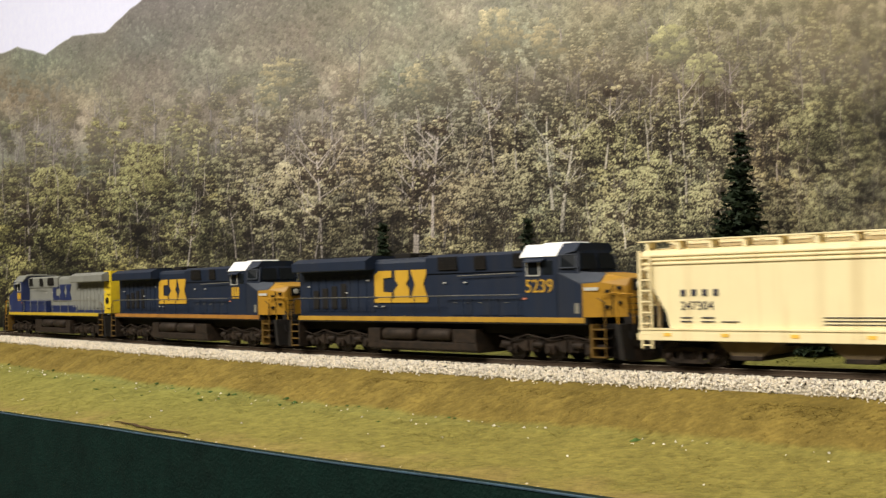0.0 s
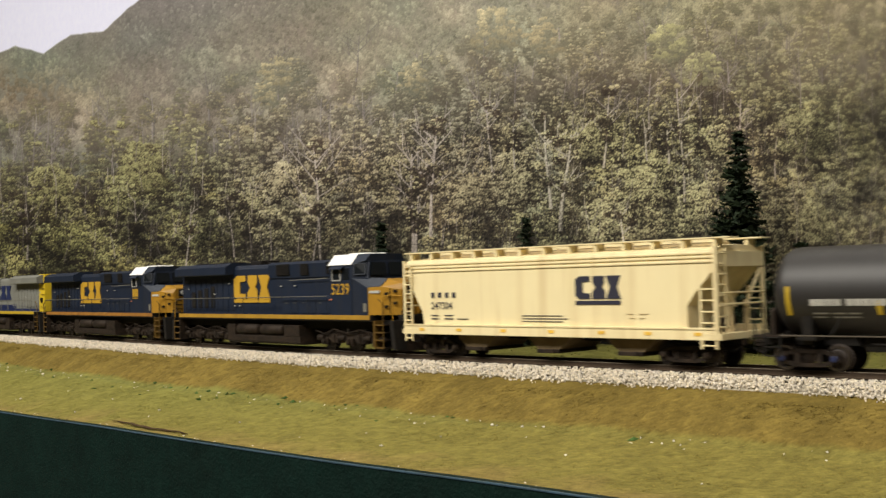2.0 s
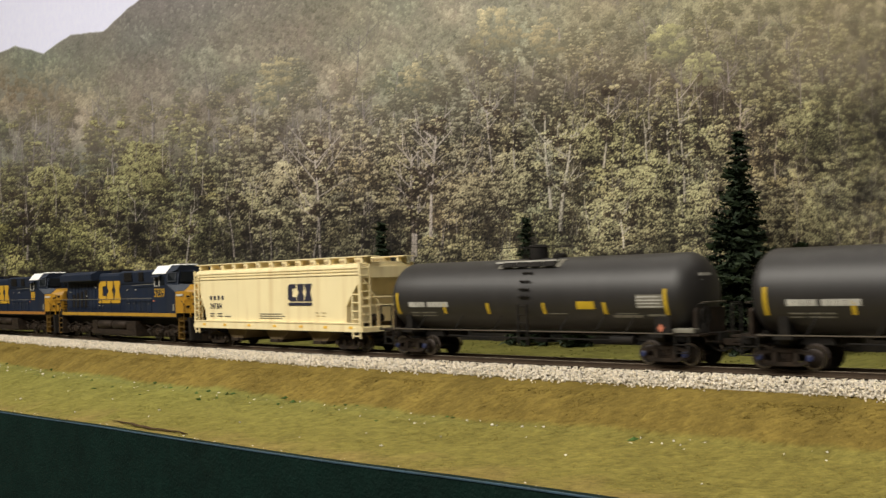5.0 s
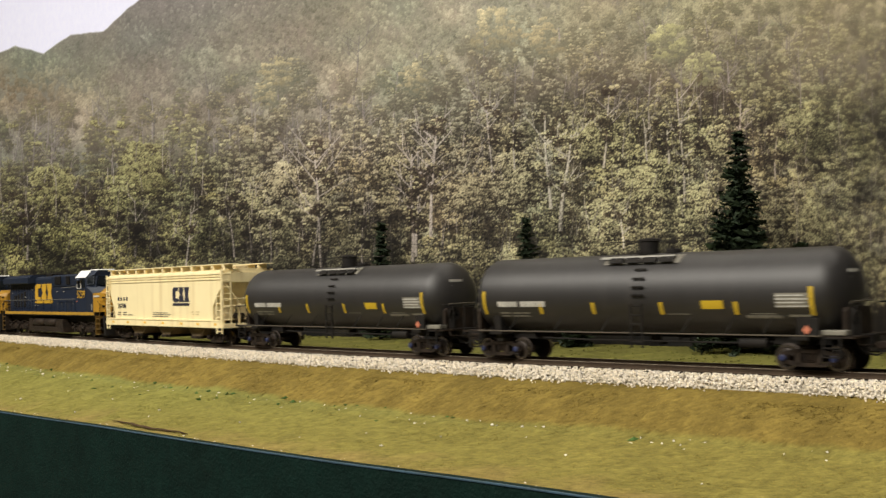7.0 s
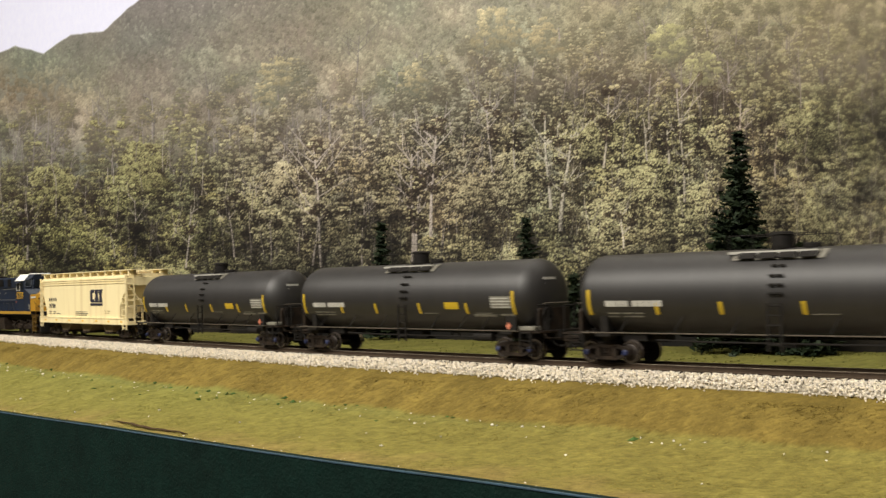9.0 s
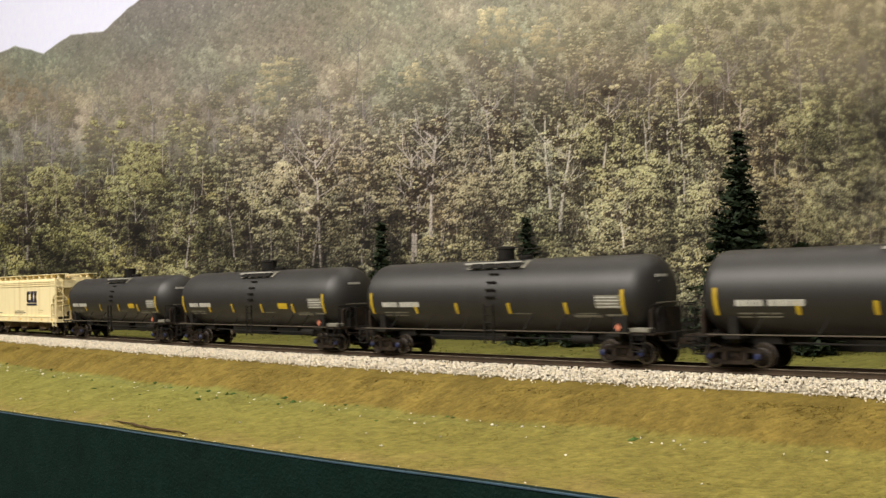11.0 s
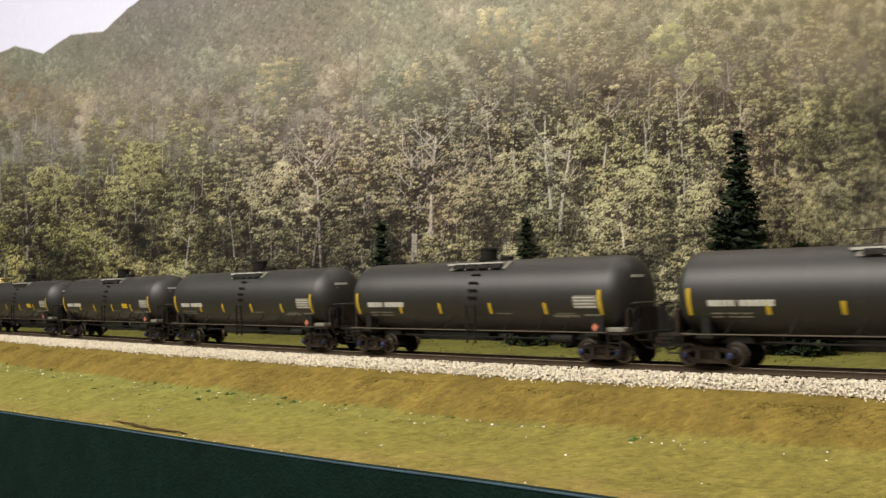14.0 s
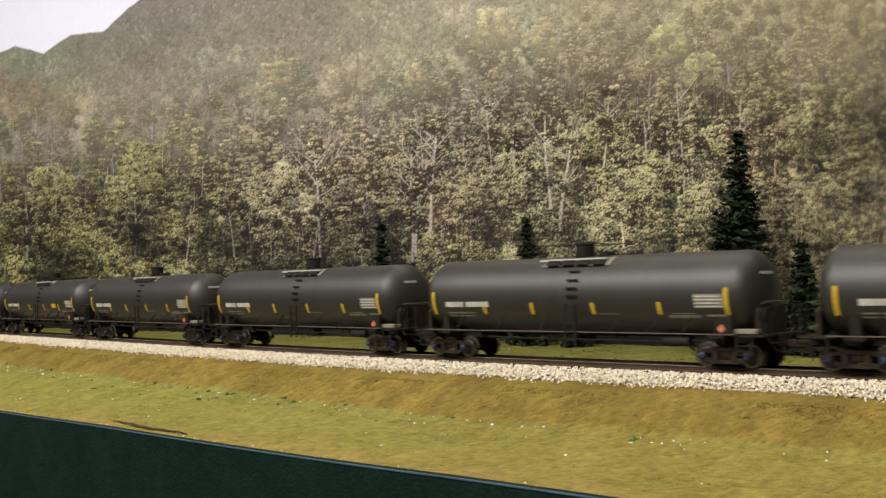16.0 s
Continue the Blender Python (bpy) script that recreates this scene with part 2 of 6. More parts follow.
# ---- the layout: ground, fascia, track ----
rng = np.random.default_rng(5)
PROFILE_W = [-0.1325, -0.120, -0.090, -0.064, -0.055, -0.042, -0.030, -0.024, -0.016, 0.016, 0.026, 0.06, 0.20]
SAG = [0.014, 0.0061, 0.0042, 0.0026, 0.0016, 0.0007, -0.0003]
PROFILE_Z = [-0.0298, -0.0290, -0.0272, -0.0245, -0.0225, -0.0152, -0.0098, -0.0075, -0.0055, -0.0055, -0.0072, -0.0066, -0.0066]


def sag(s, w):
    """The front edge drops a little towards one end of the layout."""
    return np.interp(s, [-0.60, -0.254, -0.1745, -0.111, -0.014, 0.077, 0.15], SAG) * np.clip((-0.07 - w) / 0.06, 0, 1)


def build_ground():
    s = np.concatenate([np.arange(-2.1, -1.1, 0.02), np.arange(-1.1, 0.5, 0.0016), np.arange(0.5, 1.75, 0.02)])
    w = np.concatenate([np.arange(-0.1325, -0.02, 0.0013), np.arange(-0.02, 0.02, 0.004), np.arange(0.02, 0.20, 0.003)])
    S, W = np.meshgrid(s, w, indexing="ij")
    X, Y, _ = on_track(S, W)
    Z = np.interp(W, PROFILE_W, PROFILE_Z)
    lump = cloud(S.shape, (90, 8), rng, 5)
    fine = cloud(S.shape, (850, 70), rng, 2)
    grass = np.clip((np.abs(W + 0.002) - 0.024) / 0.006, 0, 1)
    Z = Z - sag(S, W)
    rim = np.clip((W + 0.1325) / 0.02, 0.12, 1)
    Z = Z + grass * rim * (lump * 0.0016 + fine * 0.0008)
    grain = rng.normal(size=S.shape)
    Z = Z + grass * rim * np.clip(grain, -1.5, 2.0) * 0.00008
    # the foot of the bank wanders, brown turf above it and green below
    wander = cloud((len(s), 2), (20, 1), rng, 3)[:, :1] * 0.006
    foot = -0.0535 + wander
    low = np.clip((foot - W) / 0.003 + 0.5 + lump * 1.1, 0, 1)[..., None]
    back = np.clip((W - 0.02) / 0.01, 0, 1)[..., None]
    patch = cloud(S.shape, (110, 12), rng, 5)[..., None]
    brown = np.array([0.156, 0.113, 0.027]) * (1 + 0.6 * patch)
    lush = np.clip((0.16 - S) / 0.30, 0, 1)[..., None] * np.clip(1.15 - (foot - W)[..., None] / 0.085, 0.25, 1)
    green = np.array([0.168, 0.142, 0.035]) * (1 - lush) + np.array([0.166, 0.157, 0.039]) * lush
    rim_moss = np.exp(-(((foot - W)[..., None] - 0.004) / 0.004) ** 2)
    rim_moss = rim_moss * (0.08 + 0.30 * lush)
    green = (green * (1 - rim_moss) + np.array([0.150, 0.158, 0.050]) * rim_moss) * (1 + 0.32 * patch)
    worn = np.clip((-0.112 - W) / 0.02 + lump * 2.0, 0, 1)[..., None] * 0.55
    green = green * (1 - worn) + np.array([0.20, 0.135, 0.050]) * worn
    far = np.array([0.125, 0.120, 0.030]) * (1 + 0.7 * patch)
    tint = brown * (1 - low) + green * low
    tint = tint * (1 - back) + far * back
    tint = np.clip(tint * (1 + 0.22 * fine[..., None] + 0.11 * grain[..., None]), 0.004, 1)
    ob = from_arrays("ground", np.stack([X, Y, Z], -1).reshape(-1, 3), sheet(len(s), len(w)), M["ground"], tint.reshape(-1, 3), False)
    return tagged(ob, "scenic turf ground, brown bank above green grass", "ground", kind="structure")


ground = build_ground()


def ground_z(w):
    return float(np.interp(w, PROFILE_W, PROFILE_Z))


def strip(name, lines, mat, s=np.arange(-2.1, 1.75, 0.02), closed=True):
    """A bar along the track through a cross-section of (w, z) points."""
    k = len(lines)
    V = []
    for w, z in lines:
        x, y, _ = on_track(s, w)
        V.append(np.stack([x, y, z - (sag(s, w) if z > -0.1 and w < -0.13 else 0) + np.zeros_like(x)], -1))
    V = np.stack(V, 1).reshape(-1, 3)
    F = []
    n = len(s)
    i = np.arange(n - 1)
    for a in range(k if closed else k - 1):
        b = (a + 1) % k
        F.append(np.stack([i * k + a, i * k + b, (i + 1) * k + b, (i + 1) * k + a], 1))
    ob = from_arrays(name, V, np.concatenate(F), mat)
    if closed:
        bm = bmesh.new()
        bm.from_mesh(ob.data)
        bm.verts.ensure_lookup_table()
        bm.faces.new([bm.verts[a] for a in range(k)])
        bm.faces.new([bm.verts[(n - 1) * k + a] for a in range(k)])
        bmesh.ops.recalc_face_normals(bm, faces=bm.faces)
        bm.to_mesh(ob.data)
        bm.free()
    return ob


fascia = strip("fascia", [(-0.1325, -0.0288), (-0.1345, -0.0290), (-0.1350, -0.0296), (-0.1350, -0.26), (-0.1325, -0.26)], M["green_board"])
tagged(fascia, "dark green painted fascia board along the layout's edge", "fascia", kind="structure")
# added blue-grey strip: its colour paints the highlight on the board's rim
edge = strip("fascia_trim", [(-0.1347, -0.02905), (-0.1351, -0.0291), (-0.13535, -0.0293), (-0.13535, -0.0297), (-0.1351, -0.0297)], M["edge_highlight"])
tagged(edge, "thin blue-grey strip painted as the highlight on the fascia's top edge", "trim", kind="structure")
bench = strip("benchwork", [(-0.132, -0.045), (0.20, -0.045), (0.20, -0.12), (-0.132, -0.12)], M["wood"])
tagged(bench, "plain wooden benchwork under the layout", "benchwork", kind="structure")


def build_ballast():
    """Pale crushed stones on both shoulders of the roadbed, one piece of stuff."""
    bed_s = np.arange(-2.1, 1.75, 0.01)
    n = 42000
    s = rng.random(n) * 1.55 - 1.08
    w = -0.0114 - 0.0128 * rng.random(n) ** 0.95 + 0.0009 * rng.normal(size=n) + 0.0008 * np.sin(s * 23) * np.sin(s * 57)
    w = np.minimum(w, -0.0104)
    back = rng.random(n) < 0.10
    w = np.where(back, 0.0145 + 0.010 * rng.random(n), w)
    aw = np.abs(w)
    z = np.interp(aw, [0.0104, 0.0118, 0.014, 0.0185, 0.0225, 0.0285, 0.031], [-0.0036, -0.0029, -0.0029, -0.0035, -0.0056, -0.0098, -0.0106])
    z = z + (rng.random(n) - 0.5) * 0.0009
    x, y, _ = on_track(s, w)
    size = 0.00036 + 0.00032 * rng.random(n) ** 1.5
    p = (1 + 5 ** 0.5) / 2
    ico = np.array([(-1, p, 0), (1, p, 0), (-1, -p, 0), (1, -p, 0), (0, -1, p), (0, 1, p), (0, -1, -p), (0, 1, -p), (p, 0, -1), (p, 0, 1), (-p, 0, -1), (-p, 0, 1)]) / 1.9
    tri = np.array([(0, 11, 5), (0, 5, 1), (0, 1, 7), (0, 7, 10), (0, 10, 11), (1, 5, 9), (5, 11, 4), (11, 10, 2), (10, 7, 6), (7, 1, 8),
                    (3, 9, 4), (3, 4, 2), (3, 2, 6), (3, 6, 8), (3, 8, 9), (4, 9, 5), (2, 4, 11), (6, 2, 10), (8, 6, 7), (9, 8, 1)])
    V = ico[None] * (0.62 + 0.76 * rng.random((n, 12, 1))) * (0.75 + 0.5 * rng.random((n, 1, 3)))
    V = V * size[:, None, None] + np.stack([x, y, z], -1)[:, None, :]
    F = (tri[None] + np.arange(n)[:, None, None] * 12).reshape(-1, 3)
    shade = 0.53 + 0.24 * rng.random(n)
    shade[rng.random(n) < 0.08] *= 0.6
    warm = rng.random(n)
    col = shade[:, None] * np.stack([1 + 0.05 * warm, np.full(n, 0.92), 0.80 - 0.11 * warm], -1)
    ob = from_arrays("ballast_stones", V.reshape(-1, 3), F, M["stone"], np.repeat(col, 12, 0))
    return tagged(ob, "pale grey crushed stone ballast beside the rails", "ballast", kind="stuff")



def build_crumbs(name, label, n, s, w, size, tints, flat=0.7):
    """Small ragged lumps strewn on the ground."""
    x, y, _ = on_track(s, w)
    z = np.interp(w, PROFILE_W, PROFILE_Z) - sag(s, w)
    octa = np.array([(1, 0, 0), (-1, 0, 0), (0, 1, 0), (0, -1, 0), (0, 0, 1), (0, 0, -1)], float)
    tri = np.array([(0, 2, 4), (2, 1, 4), (1, 3, 4), (3, 0, 4), (2, 0, 5), (1, 2, 5), (3, 1, 5), (0, 3, 5)])
    V = octa[None] * (0.5 + rng.random((n, 6, 1))) * size[:, None, None] + rng.normal(size=(n, 6, 3)) * size[:, None, None] * 0.25
    V[..., 2] *= flat
    V = V + np.stack([x, y, z], -1)[:, None, :]
    F = (tri[None] + np.arange(n)[:, None, None] * 6).reshape(-1, 3)
    ob = from_arrays(name, V.reshape(-1, 3), F, M["ground"], np.repeat(tints, 6, 0))
    return tagged(ob, label, "ground cover", kind="stuff")


n = 80000
turf_s, turf_w = rng.random(n) * 1.4 - 0.95, -0.031 - 0.099 * rng.random(n) ** 1.5
on_bank = (turf_w > -0.0535)[:, None]
lush = np.clip((0.16 - turf_s) / 0.30, 0, 1)[:, None]
turf_tint = np.where(on_bank, [[0.166, 0.120, 0.028]], np.array([[0.178, 0.145, 0.035]]) * (1 - lush) + np.array([[0.170, 0.160, 0.040]]) * lush) * (0.88 + 0.42 * rng.random((n, 1)))
build_crumbs("turf_crumbs", "fine brown and green foam turf crumbs", n, turf_s, turf_w, 0.00020 + 0.00026 * rng.random(n) ** 2, turf_tint, 0.35)
n = 4000
build_crumbs("back_turf", "fine green foam turf crumbs behind the track", n, rng.random(n) * 1.3 - 0.9, 0.03 + 0.14 * rng.random(n), 0.0004 + 0.0006 * rng.random(n) ** 2,
             np.array([[0.120, 0.118, 0.028]]) * (0.55 + 0.9 * rng.random((n, 1))))
n = 110
crumb_s = rng.random(n) * 0.85 - 0.55
build_crumbs("pale_crumbs", "stray pale ballast crumbs on the grass", n, crumb_s, -0.0555 - 0.012 * rng.random(n) ** 2 - (rng.random(n) < 0.25) * 0.055 * rng.random(n), 0.0005 + 0.0004 * rng.random(n),
             np.array([[0.62, 0.58, 0.48]]) * (0.7 + 0.4 * rng.random((n, 1))))
n = 46
tuft_s = rng.random(n) * 0.8 - 0.6
build_crumbs("green_tufts", "small dark green clumps of foam foliage", n, tuft_s, -0.0535 - 0.022 * rng.random(n) ** 2, 0.0009 + 0.0012 * rng.random(n) ** 2,
             np.array([[0.045, 0.085, 0.022]]) * (0.6 + 0.8 * rng.random((n, 1))), 0.5)
n = 170
build_crumbs("edge_crumbs", "pale plaster crumbs along the layout's edge", n, rng.random(n) * 0.65 - 0.32, -0.1318 + 0.005 * rng.random(n) ** 2, 0.00025 + 0.0004 * rng.random(n),
             np.where(rng.random((n, 1)) < 0.5, [[0.55, 0.48, 0.36]], [[0.12, 0.08, 0.04]]))



def build_crack():
    """A long split in the plaster near the front edge."""
    n = 40
    u = np.linspace(0, 1, n)
    s = -0.118 + 0.082 * u
    mid = -0.1235 - 0.0028 * u + 0.0007 * np.sin(9 * u) + 0.0004 * np.sin(31 * u)
    half = 0.0011 * np.sin(np.pi * u) ** 0.7 + 0.00005
    V = []
    for e in (-1, 0, 1):
        w = mid + e * half
        x, y, _ = on_track(s, w)
        V.append(np.stack([x, y, np.interp(w, PROFILE_W, PROFILE_Z) - sag(s, w) + (0.0009 if e else 0.0005)], -1))
    V = np.stack(V, 1).reshape(-1, 3)
    ob = from_arrays("crack", V, sheet(n, 3), M["crack"])
    tagged(ob, "dark split in the plaster near the layout's edge", "crack", kind="structure")


build_crack()
build_ballast()
bed = strip("roadbed", [(-0.0300, -0.0118), (-0.0225, -0.0068), (-0.0180, -0.0045), (0.0180, -0.0045), (0.0225, -0.0068), (0.0300, -0.0118)],
            material("roadbed_stone", (0.42, 0.38, 0.30), 0.9, 0, 0.4, 1200, 0.8, 1800, 0.2), closed=True)
tagged(bed, "roadbed of dusty grey ballast under the track", "roadbed", kind="structure")


def build_track():
    track = empty("railway_track", "single track with dark ties and steel rails", "railway track")
    for w in (-0.0085, 0.0085):
        prof = [(w - 0.0012, -0.0024), (w - 0.0012, -0.0021), (w - 0.0003, -0.0017), (w - 0.0003, -0.0006), (w - 0.0006, -0.0005), (w - 0.0006, -0.00005),
                (w + 0.0006, -0.00005), (w + 0.0006, -0.0005), (w + 0.0003, -0.0006), (w + 0.0003, -0.0017), (w + 0.0012, -0.0021), (w + 0.0012, -0.0024)]
        ob = strip("rail", prof, M["rail"], np.arange(-2.1, 1.74, 0.01))
        ob.data.materials.append(M["railtop"])
        for p in ob.data.polygons:
            if p.center.z > -0.00007:
                p.material_index = 1
        ob.parent = track
    bm = box(-0.0013, 0.0013, -0.0148, 0.0148, -0.0046, -0.0025, 0.00025)
    first = part("tie", bm, M["tie"], track)
    for i in range(290):
        s = -1.12 + i * 0.0057
        x, y, th = on_track(s)
        ob = first if i == 0 else new("tie", first.data)
        ob.parent = track
        ob.matrix_local = Matrix.Translation((float(x), float(y), random.uniform(-0.0001, 0.0001))) @ Matrix.Rotation(-float(th) + random.uniform(-0.02, 0.02), 4, "Z")
    return track


build_track()


# ---- the printed backdrop ----
def print_point(c, r):
    """Where column c and row r of the print hang on the backdrop wall: metres along it and height."""
    c, r = c / 1000, r / 1000
    d = 1 + 0.91897 * c + 0.00066 * r
    return (-0.77385 + 1.09787 * c - 0.0285 * r) / d, (0.41842 + 0.01507 * c - 0.73475 * r) / d


def wall_place(a, back=0.0):
    b = radians(46)
    return -0.03 + a * math.cos(b) + back * math.sin(b), 0.86 - a * math.sin(b) + back * math.cos(b)


CELL = 1.45


class Canvas:
    """A picture painted dab by dab in print columns and rows."""

    def __init__(self, c0, c1, r0, r1, g):
        self.c0, self.r0, self.g = c0, r0, g
        self.w, self.h = int((c1 - c0) / CELL), int((r1 - r0) / CELL)
        self.c = c0 + np.arange(self.w) * CELL
        self.r = r0 + np.arange(self.h) * CELL
        self.p = np.zeros((self.h, self.w, 3))
        # a store of leaf texture: fine speckle with small clumps in it
        n = 700
        fine = g.random((n, n))
        fine = (fine + np.roll(fine, 1, 0) + np.roll(fine, 1, 1)) / 3 - 0.5
        clump = cloud((n, n), (110, 85), g, 2)
        self.leaf = fine * 1.9 + clump * 1.3
        self.edge = cloud((n, n), (70, 60), g, 3) * 2.2 + fine * 0.7

    def billow(self, c, r, rc, rr, colour, dark, contrast, alpha=1.0, ragged=0.8):
        """A ragged mass of leaves: lit above and to one side, dark beneath."""
        j0, j1 = int((c - rc * 1.3 - self.c0) / CELL), int((c + rc * 1.3 - self.c0) / CELL) + 1
        i0, i1 = int((r - rr * 1.3 - self.r0) / CELL), int((r + rr * 1.3 - self.r0) / CELL) + 1
        j0, i0, j1, i1 = max(j0, 0), max(i0, 0), min(j1, self.w), min(i1, self.h)
        if i1 - i0 < 2 or j1 - j0 < 2:
            return
        u = ((self.c[j0:j1] - c) / rc)[None, :]
        v = ((self.r[i0:i1] - r) / rr)[:, None]
        oi, oj = int(self.g.random() * (690 - (i1 - i0))), int(self.g.random() * (690 - (j1 - j0)))
        leaf = self.leaf[oi:oi + i1 - i0, oj:oj + j1 - j0]
        edge = self.edge[oi:oi + i1 - i0, oj:oj + j1 - j0]
        cover = np.clip((0.92 - np.sqrt(u * u + v * v) + ragged * edge) * 3.2, 0, 1) * alpha
        lit = np.clip(0.60 - 0.42 * v - 0.16 * u + contrast * leaf, 0, 1.15)[..., None]
        q = self.p[i0:i1, j0:j1]
        q += (dark + (colour - dark) * lit - q) * cover[..., None]

    def stroke(self, c, r, c2, r2, width, colour, alpha):
        """A tapering, slightly crooked line from (c, r) to (c2, r2)."""
        k = max(2, int(math.hypot(c2 - c, r2 - r) / 0.9))
        sway, phase = width * 0.35, self.g.random() * 6
        for u in np.linspace(0, 1, k):
            i = (r + (r2 - r) * u - self.r0) / CELL
            j = (c + (c2 - c) * u + sway * math.sin(phase + 5 * u) - self.c0) / CELL
            half = width * (1 - 0.65 * u) / CELL / 2
            ii = int(i)
            for jj in range(int(j - half - 1), int(j + half + 2)):
                if 0 <= ii < self.h and 0 <= jj < self.w:
                    cover = min(1.0, max(0.0, half + 0.5 - abs(jj - j))) * alpha
                    tone = 1.0 - 0.45 * min(1.0, max(0.0, (jj - j) / (half + 0.3)))
                    self.p[ii, jj] += (colour * tone - self.p[ii, jj]) * cover

    def tree(self, c, r, height, width, colour):
        """A bare trunk that forks into limbs and twigs."""
        g = self.g
        top = c + g.normal() * height * 0.05
        self.stroke(c, r, top, r - height, width, colour, 0.85)
        for _ in range(int(3 + height / 35)):
            u = 0.35 + 0.6 * g.random()
            side = 1 if g.random() < 0.5 else -1
            reach = height * (0.12 + 0.16 * g.random())
            c1, r1 = c + (top - c) * u, r - height * u
            c2, r2 = c1 + side * reach, r1 - reach * (0.5 + 0.9 * g.random())
            self.stroke(c1, r1, c2, r2, width * 0.45, colour * 0.95, 0.75)
            self.stroke((c1 + c2) / 2, (r1 + r2) / 2, (c1 + c2) / 2 + side * reach * 0.15, r2 - reach * 0.35, width * 0.3, colour * 0.9, 0.65)


# stems that show clearly in the print: foot, height, width
TRUNKS = [(729, 464, 190, 8), (738, 455, 165, 5), (973, 370, 165, 6), (993, 410, 170, 8), (1212, 358, 200, 5), (570, 473, 220, 5), (763, 420, 215, 6), (1183, 290, 60, 4), (1147, 285, 75, 4),
          (1068, 297, 140, 4), (414, 456, 110, 4), (240, 456, 100, 4), (48, 460, 90, 4), (330, 475, 110, 3), (1103, 440, 65, 4), (1313, 285, 110, 4), (870, 305, 130, 3), (640, 470, 110, 3),
          (480, 470, 90, 3), (910, 300, 100, 3), (1372, 320, 90, 3), (555, 470, 110, 4)]


def paint_forest():
    g = np.random.default_rng(11)
    k = Canvas(-130, 1730, -80, 650, g)
    C, R = np.meshgrid(k.c, k.r)
    shp = C.shape
    sky_edge = np.interp(k.c, [-150, 0, 28, 50, 77, 100, 125, 150, 183, 205, 225, 247, 300], [112, 96, 84, 90, 97, 80, 63, 61, 57, 36, 18, 0, -75])
    sky_edge = sky_edge + cloud((2, k.w), (1, 90), g, 3)[0] * 5
    crowns = np.interp(k.c, [-150, 0, 120, 250, 330, 440, 490, 560, 700, 790, 860, 960, 1100, 1300, 1730], [205, 200, 205, 190, 170, 140, 105, 140, 130, 85, 30, 30, 35, 5, -30])
    hue = cloud(shp, (4, 9), g, 4)
    hue2 = cloud(shp, (5, 10), g, 4)
    drift = cloud(shp, (16, 34), g, 4)

    def at(field, c, r):
        return field[min(k.h - 1, max(0, int((r - k.r0) / CELL))), min(k.w - 1, max(0, int((c - k.c0) / CELL)))]

    def hillside(c, r):
        """The colour of the distant slope at a place."""
        a, b = at(hue, c, r), at(hue2, c, r)
        colour = np.array([0.560, 0.548, 0.440]) + a * np.array([0.09, 0.11, 0.03]) + b * np.array([0.16, 0.05, 0.05])
        rust = max(0.0, 1 - math.hypot((c - 20) / 190, (r - 165) / 65))
        colour = colour * (1 - 0.6 * rust) + np.array([0.56, 0.46, 0.33]) * 0.6 * rust
        grey = min(1.0, max(0.0, (110 - r) / 110)) * min(1.0, max(0.0, (640 - c) / 350))
        colour = colour * (1 - 0.65 * grey) + np.array([0.53, 0.51, 0.475]) * 0.65 * grey
        warm = max(0.0, min(1.0, (c - 760) / 500))
        return colour * (1 - 0.5 * warm) + np.array([0.63, 0.59, 0.43]) * 0.5 * warm

    base = np.array([0.550, 0.530, 0.435]) + hue[..., None] * np.array([0.09, 0.11, 0.03]) + hue2[..., None] * np.array([0.16, 0.05, 0.05])
    grey = (np.clip((110 - R) / 110, 0, 1) * np.clip((640 - C) / 350, 0, 1))[..., None]
    base = base * (1 - 0.65 * grey) + np.array([0.52, 0.50, 0.465]) * 0.65 * grey
    k.p[:] = base * (0.95 + 0.24 * cloud(shp, (50, 130), g, 3)[..., None])
    low = np.clip((R - crowns[None, :] - 40) / 240, 0, 1)[..., None]
    k.p[:] = k.p * (1 - low) + np.array([0.25, 0.22, 0.165]) * low
    # the distant slope: small crowns, larger and clearer further down
    spots = []
    for _ in range(15000):
        c = g.random() * 1860 - 130
        top = float(np.interp(c, k.c, sky_edge))
        spots.append((top - 4 + g.random() * (float(np.interp(c, k.c, crowns)) + 110 - top), c))
    spots.sort()
    for r, c in spots:
        top, foot = float(np.interp(c, k.c, sky_edge)), float(np.interp(c, k.c, crowns))
        u = min(1.0, max(0.0, (r - top) / max(60.0, foot - top)))
        rad = 2.8 + 5.0 * u * u * (0.6 + 0.7 * g.random())
        colour = hillside(c, r) * (0.93 + 0.17 * g.random()) * (1 + 0.5 * at(drift, c, r))
        k.billow(c, r, rad * (0.65 + 0.3 * g.random()), rad * 1.15, colour * 1.05, colour * (0.86 - 0.18 * u), 0.30 + 0.4 * u, 0.65, 1.0)
    # nearer trees, from the back to the front, each a crown of leafy sprays in tiers
    leaves = np.array([0.590, 0.566, 0.428])
    bark = np.array([0.72, 0.68, 0.61])
    shade = np.array([0.212, 0.176, 0.140])

